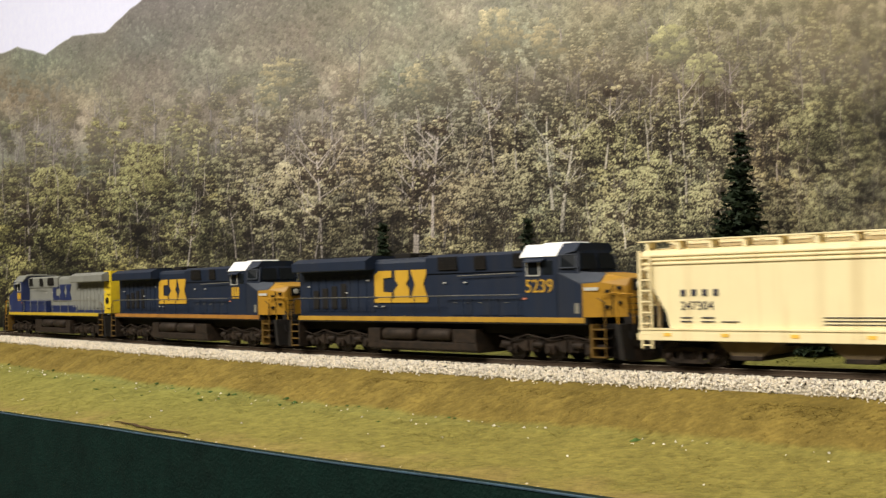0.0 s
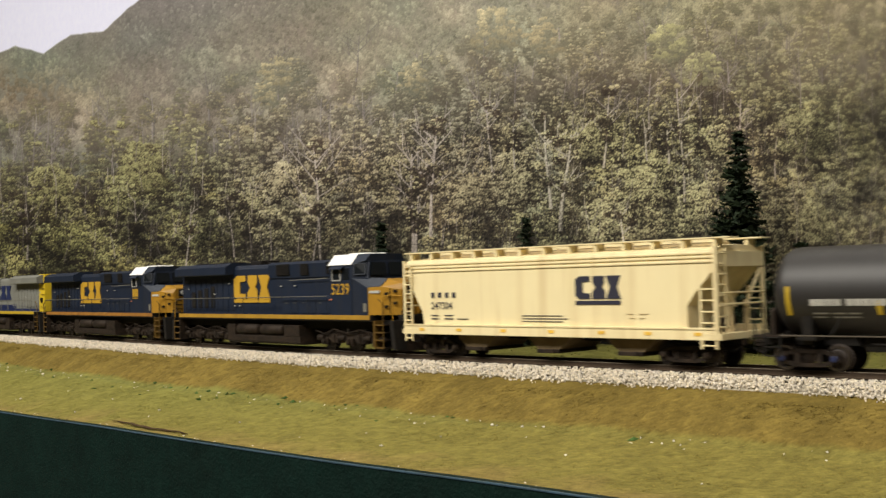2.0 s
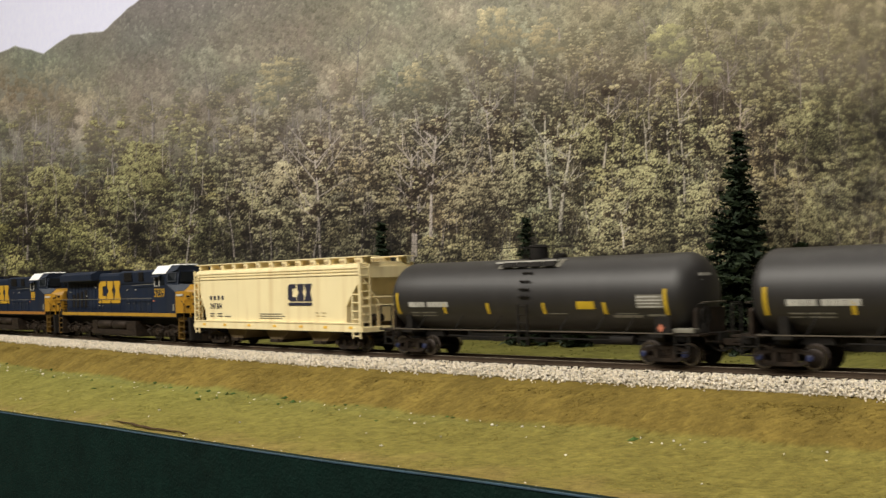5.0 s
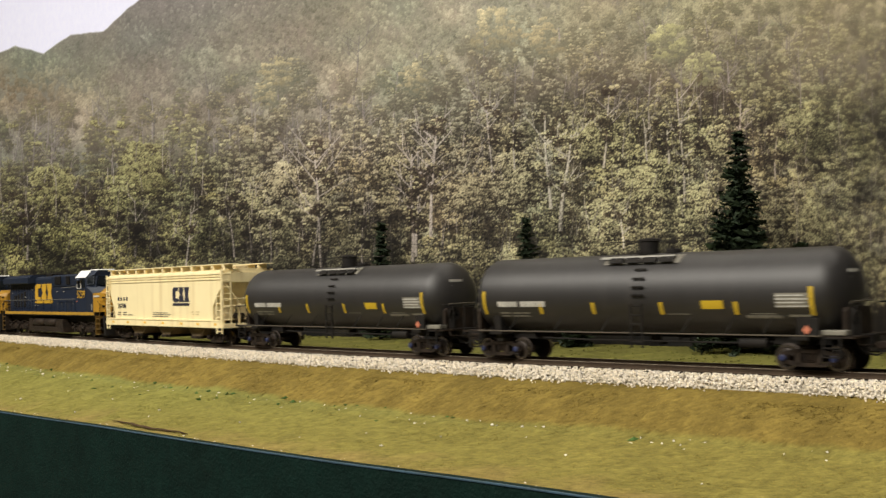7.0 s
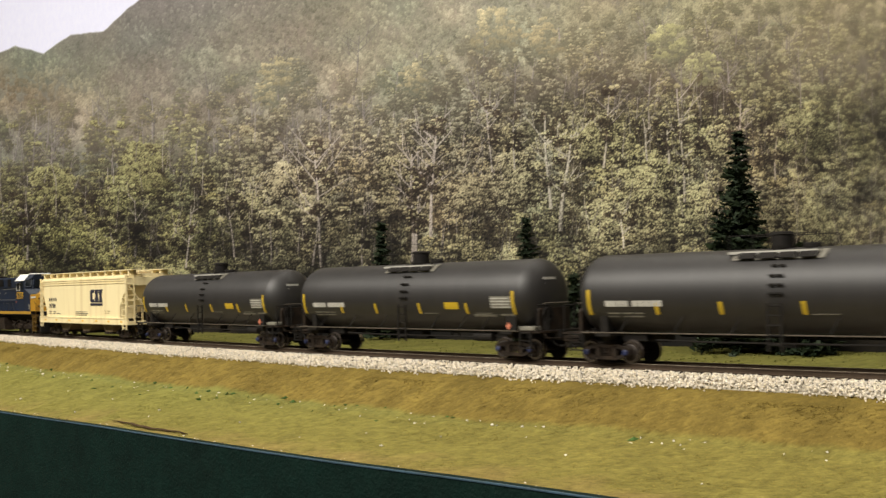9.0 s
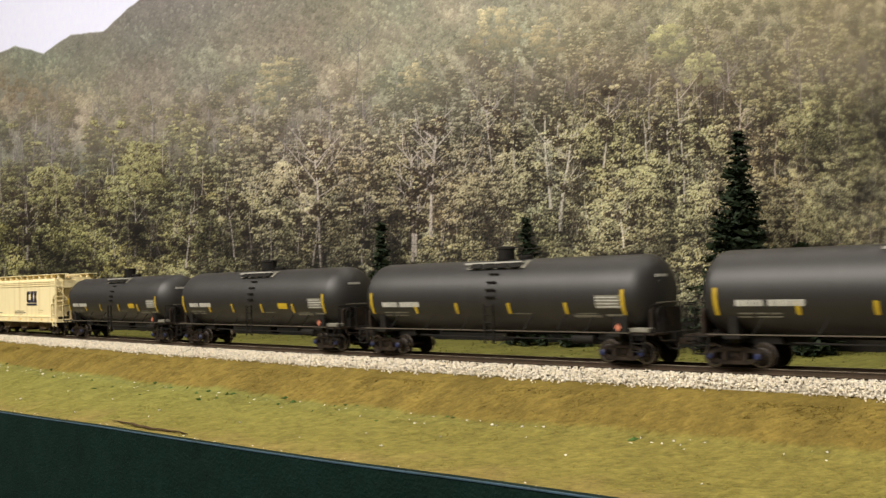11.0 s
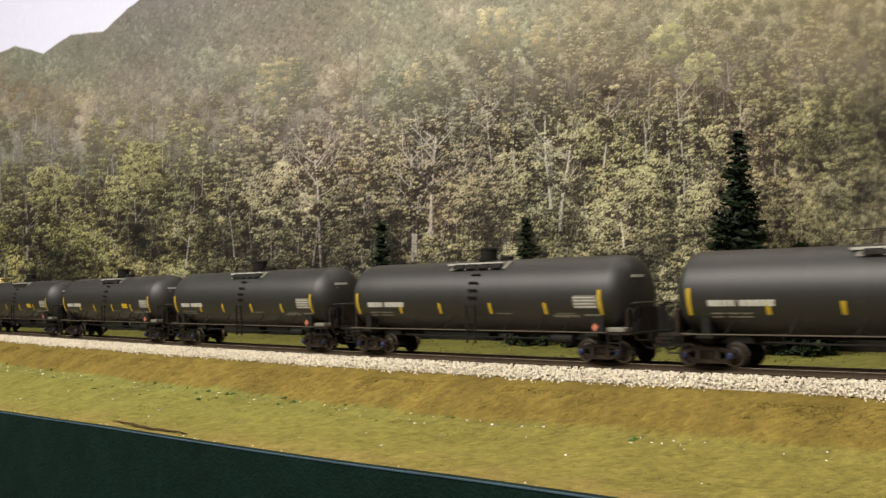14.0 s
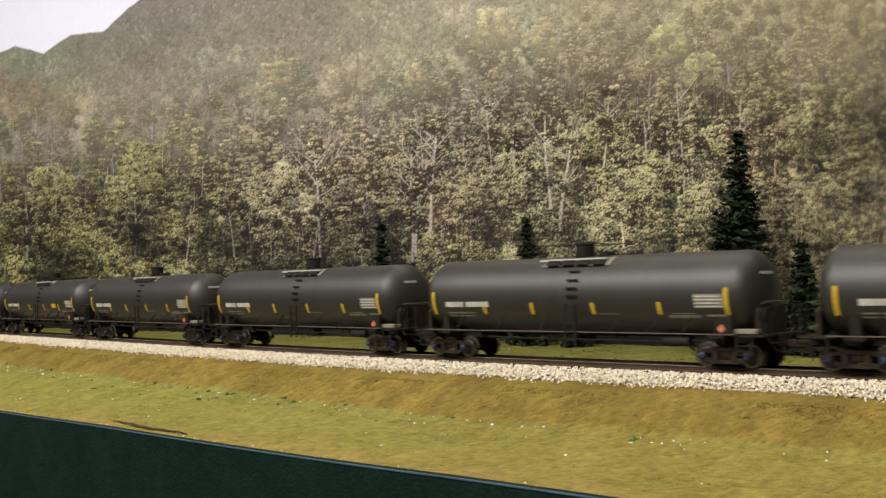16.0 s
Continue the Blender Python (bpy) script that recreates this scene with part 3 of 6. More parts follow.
    def crown(c, r, rc, rr, colour, dark, contrast, tiers, fill):
        """Tiers of ragged sprays over a shaded hollow, lit from above."""
        k.billow(c, r + rr * 0.22, rc * 0.86, rr * 0.95, dark * 1.18, dark * 0.88, 0.35, 0.78, 1.0)
        for q in range(tiers):
            v = -0.88 + 1.7 * (q + 0.7 * g.random()) / tiers
            reach = rc * math.sqrt(max(0.05, 1 - v * v)) * (0.62 + 0.38 * g.random())
            lean = (g.random() - 0.5) * rc * 0.35
            for _ in range(max(2, int(fill * reach / rc))):
                u = 2 * g.random() - 1
                sx = rc * (0.075 + 0.12 * g.random())
                tone = 1.03 - 0.17 * v - 0.07 * u + 0.20 * (g.random() - 0.5)
                k.billow(c + lean + u * reach, r + v * rr + abs(u) * rr * 0.13, sx * 1.15, sx * (0.62 + 0.35 * g.random()), colour * tone, dark, contrast, 0.92, 1.35)

    def leaf_colour(c, r, near):
        colour = leaves + at(hue, c, r) * np.array([0.13, 0.15, 0.06]) + at(hue2, c, r) * np.array([0.07, 0.04, 0.0])
        colour = colour * (0.93 + 0.13 * near)
        olive = min(1.0, max(0.0, (470 - c) / 160))
        colour = colour * (1 - olive * np.array([0.085, 0.065, 0.20]))
        bright = min(1.0, max(0.0, (c - 1000) / 250)) * min(1.0, max(0.0, (330 - r) / 150))
        return colour * (1 + bright * np.array([0.0, 0.02, -0.05]))

    trees = []
    for col in range(64):
        c0 = -130 + col * 29
        r = float(np.interp(c0, k.c, crowns)) + 4
        while r < 530:
            trees.append((r + g.normal() * 9, c0 + (g.random() - 0.5) * 36))
            r += 17 + 9 * g.random()
    trees.sort()
    for r, c in trees:
        top = float(np.interp(c, k.c, crowns))
        near = min(1.0, max(0.0, (r - top) / max(140.0, 450 - top)))
        if g.random() < 0.15 + 0.4 * near:
            k.tree(c + g.normal() * 12, r + 45, 45 + 75 * g.random(), 1.5 + 1.8 * g.random(), bark * (0.62 + 0.32 * g.random()))
        if g.random() < 0.16 * near:
            continue
        rad = (13 + 21 * near) * (0.7 + 0.65 * g.random())
        colour = leaf_colour(c, r, near) * (0.88 + 0.24 * g.random()) + g.normal() * np.array([0.012, 0.006, -0.006])
        dark = shade * near ** 0.7 + hillside(c, r) * 0.74 * (1 - near ** 0.7)
        colour = colour * (0.62 + 0.38 * near) + hillside(c, r) * 0.38 * (1 - near)
        crown(c, r, rad, rad * (0.9 + 0.35 * g.random()), colour, dark, 0.50 + 0.32 * near, 6 + int(4 * near), 8 + 8 * near)
    # yellowing crowns along the shoulder of the hill
    for c, r, rad in ((492, 128, 34), (470, 165, 26), (735, 140, 30), (880, 52, 46), (965, 66, 38), (1180, 75, 42), (1240, 120, 36)):
        autumn = np.array([0.635, 0.592, 0.438]) * (0.93 if c > 800 else 1.0) if c < 1000 else np.array([0.620, 0.615, 0.430])
        crown(c, r, rad, rad * 0.95, autumn, hillside(c, r) * 0.80, 0.5, 8, 11)
    # hollows of brown shade, with thin stems in them
    for c, r, rc, rr in ((1262, 178, 34, 40), (690, 425, 34, 40), (876, 420, 34, 30), (358, 345, 16, 34), (280, 425, 20, 36), (165, 365, 24, 34), (1018, 300, 20, 50), (1335, 255, 30, 40),
                         (40, 400, 22, 44), (648, 360, 20, 40), (1165, 250, 30, 26), (545, 430, 26, 34), (790, 400, 20, 40), (1020, 400, 30, 24), (455, 425, 22, 36), (940, 420, 24, 30)):
        k.billow(c, r, rc, rr, shade * 1.25, shade * 0.92, 0.5, 0.55, 2.2)
        for _ in range(int(rc / 6)):
            x = c + (g.random() - 0.5) * rc * 1.6
            k.stroke(x, r + rr * (0.4 + 0.5 * g.random()), x + g.normal() * 4, r - rr * (0.3 + 0.7 * g.random()), 1.3 + 1.2 * g.random(), bark * (0.62 + 0.25 * g.random()), 0.6)
    # large trees that stand out from the wood: place, reach and brightness
    for c, r, rad, tone in ((905, 315, 52, 1.10), (1148, 318, 56, 1.05), (1228, 378, 42, 1.10), (1060, 245, 46, 0.95), (250, 300, 54, 0.98), (212, 345, 40, 1.02), (436, 372, 36, 1.00),
                            (487, 405, 40, 1.16), (505, 315, 34, 1.12), (835, 348, 38, 0.96), (626, 440, 32, 1.10), (90, 330, 44, 0.98), (1265, 250, 34, 1.04), (1075, 390, 40, 1.06),
                            (1445, 400, 46, 0.98), (340, 410, 34, 1.00), (130, 430, 36, 1.00), (845, 452, 30, 1.20), (700, 300, 34, 0.92), (1420, 240, 50, 0.92)):
        colour = leaf_colour(c, r, 1.0) * tone
        crown(c, r, rad, rad * 0.95, colour, shade * 1.05, 0.95, 12, 18)
    for c, r, h, w in TRUNKS:
        k.tree(c, r, h, w, bark * (1.02 + 0.16 * g.random()))
    # a few sprays hang before the stems
    for c, r, h, w in TRUNKS:
        for _ in range(int(2 + h / 45)):
            u = 0.25 + 0.75 * g.random()
            crown(c + g.normal() * 13, r - h * u, 11 + 8 * g.random(), 8 + 4 * g.random(), leaf_colour(c, r, 1.0) * (1.0 + 0.16 * g.random()), shade * 1.2, 0.8, 3, 5)
    for _ in range(420):
        c, r = g.random() * 1860 - 130, 200 + 290 * g.random() ** 0.75
        k.billow(c, r, 4 + 6 * g.random(), 2.5 + 3 * g.random(), leaf_colour(c, r, 1.0) * (1.02 + 0.18 * g.random()), shade * 1.2, 1.0, 0.85, 1.7)
    for _ in range(170):
        c, r = g.random() * 1860 - 130, 230 + 250 * g.random()
        k.stroke(c, r, c + g.normal() * 8, r - 20 - 55 * g.random(), 1.2 + 1.4 * g.random(), bark * (0.75 + 0.3 * g.random()), 0.6)
    # broad light and shade through the wood, tall dark gaps between stems, and the speckle of single leaves
    deep = np.clip((R - crowns[None, :]) / 260, 0, 1)[..., None]
    broad = cloud(shp, (9, 25), g, 4)[..., None]
    tall = cloud(shp, (6, 110), g, 2)[..., None]
    start = np.interp(k.c, [0, 450, 700, 1000, 1700], [285, 245, 175, 140, 140])
    clear = np.clip((R - start[None, :]) / 90, 0, 1)[..., None]
    speck = g.random(shp)
    speck = ((speck + np.roll(speck, 1, 0) * 0.6 + np.roll(speck, 1, 1) * 0.6) / 2.2 - 0.5)[..., None]
    k.p *= np.clip(1 + deep * (0.55 * broad + (0.08 + 0.26 * clear) * tall - 0.02), 0.5, 1.22)
    k.p *= 1 + speck * (0.18 + 0.60 * clear)
    far_side = (np.clip((C - 1300) / 150, 0, 1) * np.clip((R - 130) / 80, 0, 1))[..., None]
    k.p *= 1 - far_side * np.array([0.17, 0.15, 0.17])
    glade = (np.clip((C - 860) / 90, 0, 1) * np.clip((1320 - C) / 90, 0, 1) * np.clip((R - 150) / 80, 0, 1))[..., None]
    k.p *= 1 - glade * np.array([0.09, 0.05, 0.07])
    slope = (np.clip((C - 330) / 100, 0, 1) * np.clip((860 - C) / 100, 0, 1) * np.clip((R - 40) / 60, 0, 1) * np.clip((400 - R) / 80, 0, 1))[..., None]
    k.p *= 1 + 0.03 * slope
    # paler hilltop, and deeper shade among the stems
    hilltop = np.clip(1 - np.abs(C - 900) / 330, 0, 1) * np.clip((150 - R) / 110, 0, 1)
    k.p *= (1 + 0.22 * hilltop)[..., None]
    stems = np.clip(1 - np.abs(C - 640) / 170, 0, 1) * np.clip((R - 270) / 90, 0, 1)
    k.p *= (1 - 0.10 * stems)[..., None]
    floor = (np.clip((R - 350) / 150, 0, 1) * (1 - 0.8 * np.clip((C - 1150) / 250, 0, 1)))[..., None]
    k.p *= 1 - 0.52 * floor * np.clip(0.6 - 2.0 * broad, 0, 1)
    # a print's crisp contrast, strongest low in the wood
    tone = np.clip(k.p.mean(2, keepdims=True), 0.05, 1.5) / 0.56
    k.p *= np.where(tone < 1, tone ** (0.42 * clear), tone ** (-0.30 * clear)) * (1 - clear * np.array([0.012, 0.022, 0.055]))
    k.p *= 1 - 0.065 * (np.clip((860 - C) / 120, 0, 1) * np.clip((R - 270) / 90, 0, 1))[..., None]
    k.p *= 1 + np.clip((C - 880) / 150, 0, 1)[..., None] * np.array([0.022, -0.008, -0.030])
    near_mean = k.p
    for _ in range(3):
        near_mean = (near_mean * 2 + np.roll(near_mean, 1, 0) + np.roll(near_mean, -1, 0) + np.roll(near_mean, 1, 1) + np.roll(near_mean, -1, 1)) / 6
    k.p += (k.p - near_mean) * (0.15 + 0.20 * clear)
    # sky
    s = np.clip((sky_edge[None, :] - R) / 3, 0, 1)[..., None]
    k.p[:] = k.p * (1 - s) + np.array([0.955, 0.955, 0.96]) * s
    # the print is softer towards one end
    soft = k.p
    for _ in range(9):
        soft = (soft * 2 + np.roll(soft, 1, 0) + np.roll(soft, -1, 0) + np.roll(soft, 1, 1) + np.roll(soft, -1, 1)) / 6
    blur = (0.05 + 0.72 * np.clip((C - 1260) / 300, 0, 1))[..., None]
    k.p[:] = k.p * (1 - blur) + soft * blur
    return k, C, R


PRINT_GAIN = 0.95


def build_backdrop():
    k, C, R = paint_forest()
    a, z = print_point(C.ravel(), R.ravel())
    x, y = wall_place(a)
    ink = np.clip(k.p.reshape(-1, 3), 0.01, 1) ** 2.2 * np.array([0.93, 0.95, 1.16]) * PRINT_GAIN
    ob = from_arrays("backdrop", np.stack([x, y, z], -1), sheet(k.h, k.w)[:, ::-1], M["print"], ink, True)
    tagged(ob, "printed backdrop of an autumn wooded mountainside", "backdrop", kind="structure")
    bm = bmesh.new()
    corners = [wall_place(q, b) for q in (-1.05, 0.46) for b in (0.004, 0.012)]
    (x0, y0), (x1, y1), (x2, y2), (x3, y3) = corners
    lo = [bm.verts.new((px, py, -0.10)) for px, py in ((x0, y0), (x2, y2), (x3, y3), (x1, y1))]
    hi = [bm.verts.new((px, py, 0.52)) for px, py in ((x0, y0), (x2, y2), (x3, y3), (x1, y1))]
    bm.faces.new(lo)
    bm.faces.new(hi)
    for i in range(4):
        bm.faces.new((lo[i], lo[(i + 1) % 4], hi[(i + 1) % 4], hi[i]))
    board = part("backdrop_board", bm, M["wall"])
    tagged(board, "plain board that carries the printed backdrop", "board", kind="structure")


build_backdrop()


# ---- the room around ----
def build_room():
    for name, b, mat, lab in (("floor", (-4, 4, -3.5, 3.5, -1.20, -1.15), "carpet", "dark carpet floor of the room"),
                              ("ceiling", (-4, 4, -3.5, 3.5, 1.20, 1.25), "ceiling", "plain white ceiling"),
                              ("wall_north", (-4, 4, 3.5, 3.6, -1.2, 1.25), "wall", "plain painted wall"),
                              ("wall_south", (-4, 4, -3.6, -3.5, -1.2, 1.25), "wall", "plain painted wall"),
                              ("wall_east", (4, 4.1, -3.6, 3.6, -1.2, 1.25), "wall", "plain painted wall"),
                              ("wall_west", (-4.1, -4, -3.6, 3.6, -1.2, 1.25), "wall", "plain painted wall")):
        tagged(part(name, box(*b), M[mat]), lab, name.split("_")[0], kind="structure")
    for s in (-1.9, -1.0, 0.0, 0.8, 1.6):
        for w in (-0.10, 0.17):
            x, y, th = on_track(s, w)
            ob = part("bench_leg", box(-0.02, 0.02, -0.02, 0.02, -1.15, -0.12, 0.002), M["wood"])
            ob.matrix_world = pose(float(x), float(y), 0, 0, 0, -math.degrees(float(th)))
            tagged(ob, "plain wooden leg under the benchwork", "table leg", "bench legs")


build_room()


# ---- rolling stock: x along the train, -y the side towards the aisle, z from the rail ----
def writing(text, size, mat, parent, place, name="lettering", label=""):
    """Raised lettering that faces -y, from its lower left corner."""
    cu = bpy.data.curves.new("text", "FONT")
    cu.body, cu.size, cu.extrude = text, size, 0.0001
    tmp = new("text", cu)
    me = bpy.data.meshes.new_from_object(tmp)
    bpy.data.objects.remove(tmp)
    me.name = name
    me.materials.clear()
    me.materials.append(mat)
    ob = new(name, me)
    ob.parent = parent
    ob.matrix_local = Matrix.Translation(place) @ Matrix.Rotation(radians(90), 4, "X")
    if label:
        tagged(ob, label)
    return ob


def plates(rects, y, mat, parent, name="stencil", label="", thick=0.00014):
    """Thin painted marks (x0, x1, z0, z1) on an upright side at y."""
    for x0, x1, z0, z1 in rects:
        part(name, box(x0, x1, y - thick, y + thick, z0, z1), mat, parent, label)


def emblem(x0, x1, z0, z1, y, mat, parent, underline=0.12):
    """Three bold plain shapes side by side with a bar below them."""
    w, h = x1 - x0, z1 - z0
    zb = z0 + h * (underline + (0.06 if underline > 0.13 else -0.02))
    bm = bmesh.new()
    hh = z1 - zb
    q = 0.00016

    def poly(pts):
        prism([(x0 + a * w, zb + b * hh) for a, b in pts], y - q, y + q, bm)
    # an open block, a leaning slab with notches, and two wedges tip to tip
    poly([(0.09, 0), (0.33, 0), (0.33, 0.24), (0.17, 0.26), (0.17, 0.5), (0.0, 0.5), (0.0, 0.14)])
    poly([(0.0, 0.5), (0.17, 0.5), (0.17, 0.74), (0.33, 0.76), (0.33, 1.0), (0.09, 1.0), (0.0, 0.86)])
    poly([(0.38, 0), (0.66, 0), (0.66, 0.34), (0.60, 0.52), (0.65, 0.70), (0.65, 1.0), (0.40, 1.0), (0.40, 0.68), (0.46, 0.50), (0.38, 0.30)])
    poly([(0.69, 0), (1.0, 0), (0.92, 0.5), (0.77, 0.5)])
    poly([(0.69, 1.0), (0.77, 0.5), (0.92, 0.5), (1.0, 1.0)])
    if underline:
        box(x0, x1 - 0.01 * w, y - q, y + q, z0, z0 + h * underline, 0, bm)
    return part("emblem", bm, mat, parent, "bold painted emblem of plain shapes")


def wheelset(parent, x, r, half=0.0079, worn=True):
    prof = [(-half - 0.0014, 0.0008), (-half - 0.0013, 0.0030), (-half - 0.0010, r * 0.72), (-half - 0.0013, r * 0.80), (-half - 0.0013, r), (-half + 0.0008, r), (-half + 0.0009, r + 0.0007),
            (-half + 0.0013, r + 0.0005), (-half + 0.0013, r * 0.5), (-half + 0.0013, 0.0010)]
    bm = lathe(prof + [(-a, q) for a, q in prof[::-1]], "y", 28)
    for k in range(4):
        t = k * math.pi / 2
        for side in (-1, 1):
            rod((r * 0.45 * math.cos(t), side * (half + 0.0011), r * 0.45 * math.sin(t)), (r * 0.45 * math.cos(t), side * (half + 0.0017), r * 0.45 * math.sin(t)), 0.0004, bm, 6)
    for f in bm.faces:
        c = f.calc_center_median()
        if abs(math.hypot(c.x, c.z) - r) < 0.00005 or (worn and abs(c.y) > half + 0.0011 and math.hypot(c.x, c.z) > r * 0.86):
            f.material_index = 1
    ob = part("wheelset", bm, [M["wheel"], M["tread"]], parent)
    ob.location = (x, 0, r)
    ob["radius"] = r
    return ob


def freight_truck(parent, x, caps):
    """A two-axle truck with cast side frames."""
    bm = box(-0.0022, 0.0022, -0.0118, 0.0118, 0.0042, 0.0078, 0.0004)
    rod((0, 0, 0.0078), (0, 0, 0.0096), 0.0024, bm, 16)
    truck = part("truck", bm, M["grime"], parent)
    truck.location = (x, 0, 0)
    for side in (-1, 1):
        y0, y1 = side * 0.0108, side * 0.0124
        bm = prism([(-0.0126, 0.0055), (-0.0120, 0.0066), (-0.0055, 0.0084), (0.0055, 0.0084), (0.0120, 0.0066), (0.0126, 0.0055), (0.0075, 0.0062), (0.0048, 0.0070), (-0.0048, 0.0070), (-0.0075, 0.0062)], y0, y1, None, 0.00015)
        prism([(-0.0126, 0.0040), (-0.0060, 0.0016), (0.0060, 0.0016), (0.0126, 0.0040), (0.0126, 0.0052), (0.0112, 0.0050), (0.0056, 0.0030), (-0.0056, 0.0030), (-0.0112, 0.0050), (-0.0126, 0.0052)], y0, y1, bm, 0.00015)
        for k in (-1, 1):
            prism([(k * 0.0054, 0.0024), (k * 0.0032, 0.0024), (k * 0.0032, 0.0076), (k * 0.0054, 0.0076)], y0, y1, bm)
            box(k * 0.0102 - 0.0017, k * 0.0102 + 0.0017, min(y0, y1) - 0.0002, max(y0, y1) + 0.0002, 0.0034, 0.0066, 0.0003, bm)
        for k in (-0.0019, 0, 0.0019):
            for j in range(5):
                rod((k, side * 0.0116, 0.0029 + j * 0.0007), (k, side * 0.0116, 0.0033 + j * 0.0007), 0.0008, bm, 8)
        part("side_frame", bm, M["grime"], truck)
        for k in (-1, 1):
            cap = part("bearing_cap", lathe([(0, 0.0013), (side * 0.0008, 0.0013), (side * 0.0011, 0.0009)], "y", 14), caps, truck)
            cap.location = (k * 0.0102, side * 0.0126, 0.0048)
    for k in (-1, 1):
        wheelset(truck, k * 0.0102, 0.0048, worn=caps == M["blue_cap"])
        part("brake_beam", box(k * 0.0043 - 0.0005, k * 0.0043 + 0.0005, -0.0095, 0.0095, 0.0036, 0.0048, 0.0001), M["grime"], truck)
    return truck


def coupler(parent, x, d):
    bm = box(min(x, x + d * 0.008), max(x, x + d * 0.008), -0.0011, 0.0011, 0.0088, 0.0108, 0.0003)
    prism([(x + d * 0.007, 0.0084), (x + d * 0.0112, 0.0084), (x + d * 0.0112, 0.0112), (x + d * 0.007, 0.0112)], -0.0021, 0.0013, bm, 0.0004)
    rod((x + d * 0.009, -0.0012, 0.0105), (x + d * 0.009, -0.0016, 0.0045), 0.0003, bm)
    part("coupler", bm, M["grime"], parent)
    bm = wire([(x, -0.004, 0.0105), (x + d * 0.004, -0.0045, 0.0070), (x + d * 0.008, -0.004, 0.0062), (x + d * 0.0105, -0.0035, 0.0078)], 0.00045)
    part("air_hose", bm, M["black"], parent)


def ladder(name, x0, x1, y, zs, r, mat, parent, bottom=None):
    """Two uprights and rungs in the plane of a side."""
    bm = bmesh.new()
    lo, hi = (bottom if bottom is not None else zs[0]), zs[-1]
    for x in (x0, x1):
        box(x - r, x + r, y - r, y + r, lo, hi + 0.001, 0, bm)
    for z in zs:
        rod((x0, y - r * 0.5, z), (x1, y - r * 0.5, z), r * 0.8, bm, 6)
    return part(name, bm, mat, parent)


# ---- tank car ----
TR, TZ = 0.0174, 0.0298


def shell_patch(bm, x0, x1, z0, z1, lift=0.00012, side=-1, rows=5):
    """A painted mark that lies on the curved shell."""
    ring = []
    for i in range(rows + 1):
        z = z0 + (z1 - z0) * i / rows
        y = side * math.sqrt(max(0, (TR + lift) ** 2 - (z - TZ) ** 2))
        ring.append((bm.verts.new((x0, y, z)), bm.verts.new((x1, y, z))))
    for a, b in zip(ring, ring[1:]):
        bm.faces.new((a[0], a[1], b[1], b[0]))
    return bm


def marks(name, rects, mat, parent, label=""):
    for q in rects:
        ob = part(name, shell_patch(bmesh.new(), *q), mat, parent, label)
        sol = ob.modifiers.new("thickness", "SOLIDIFY")
        sol.thickness = 0.00008


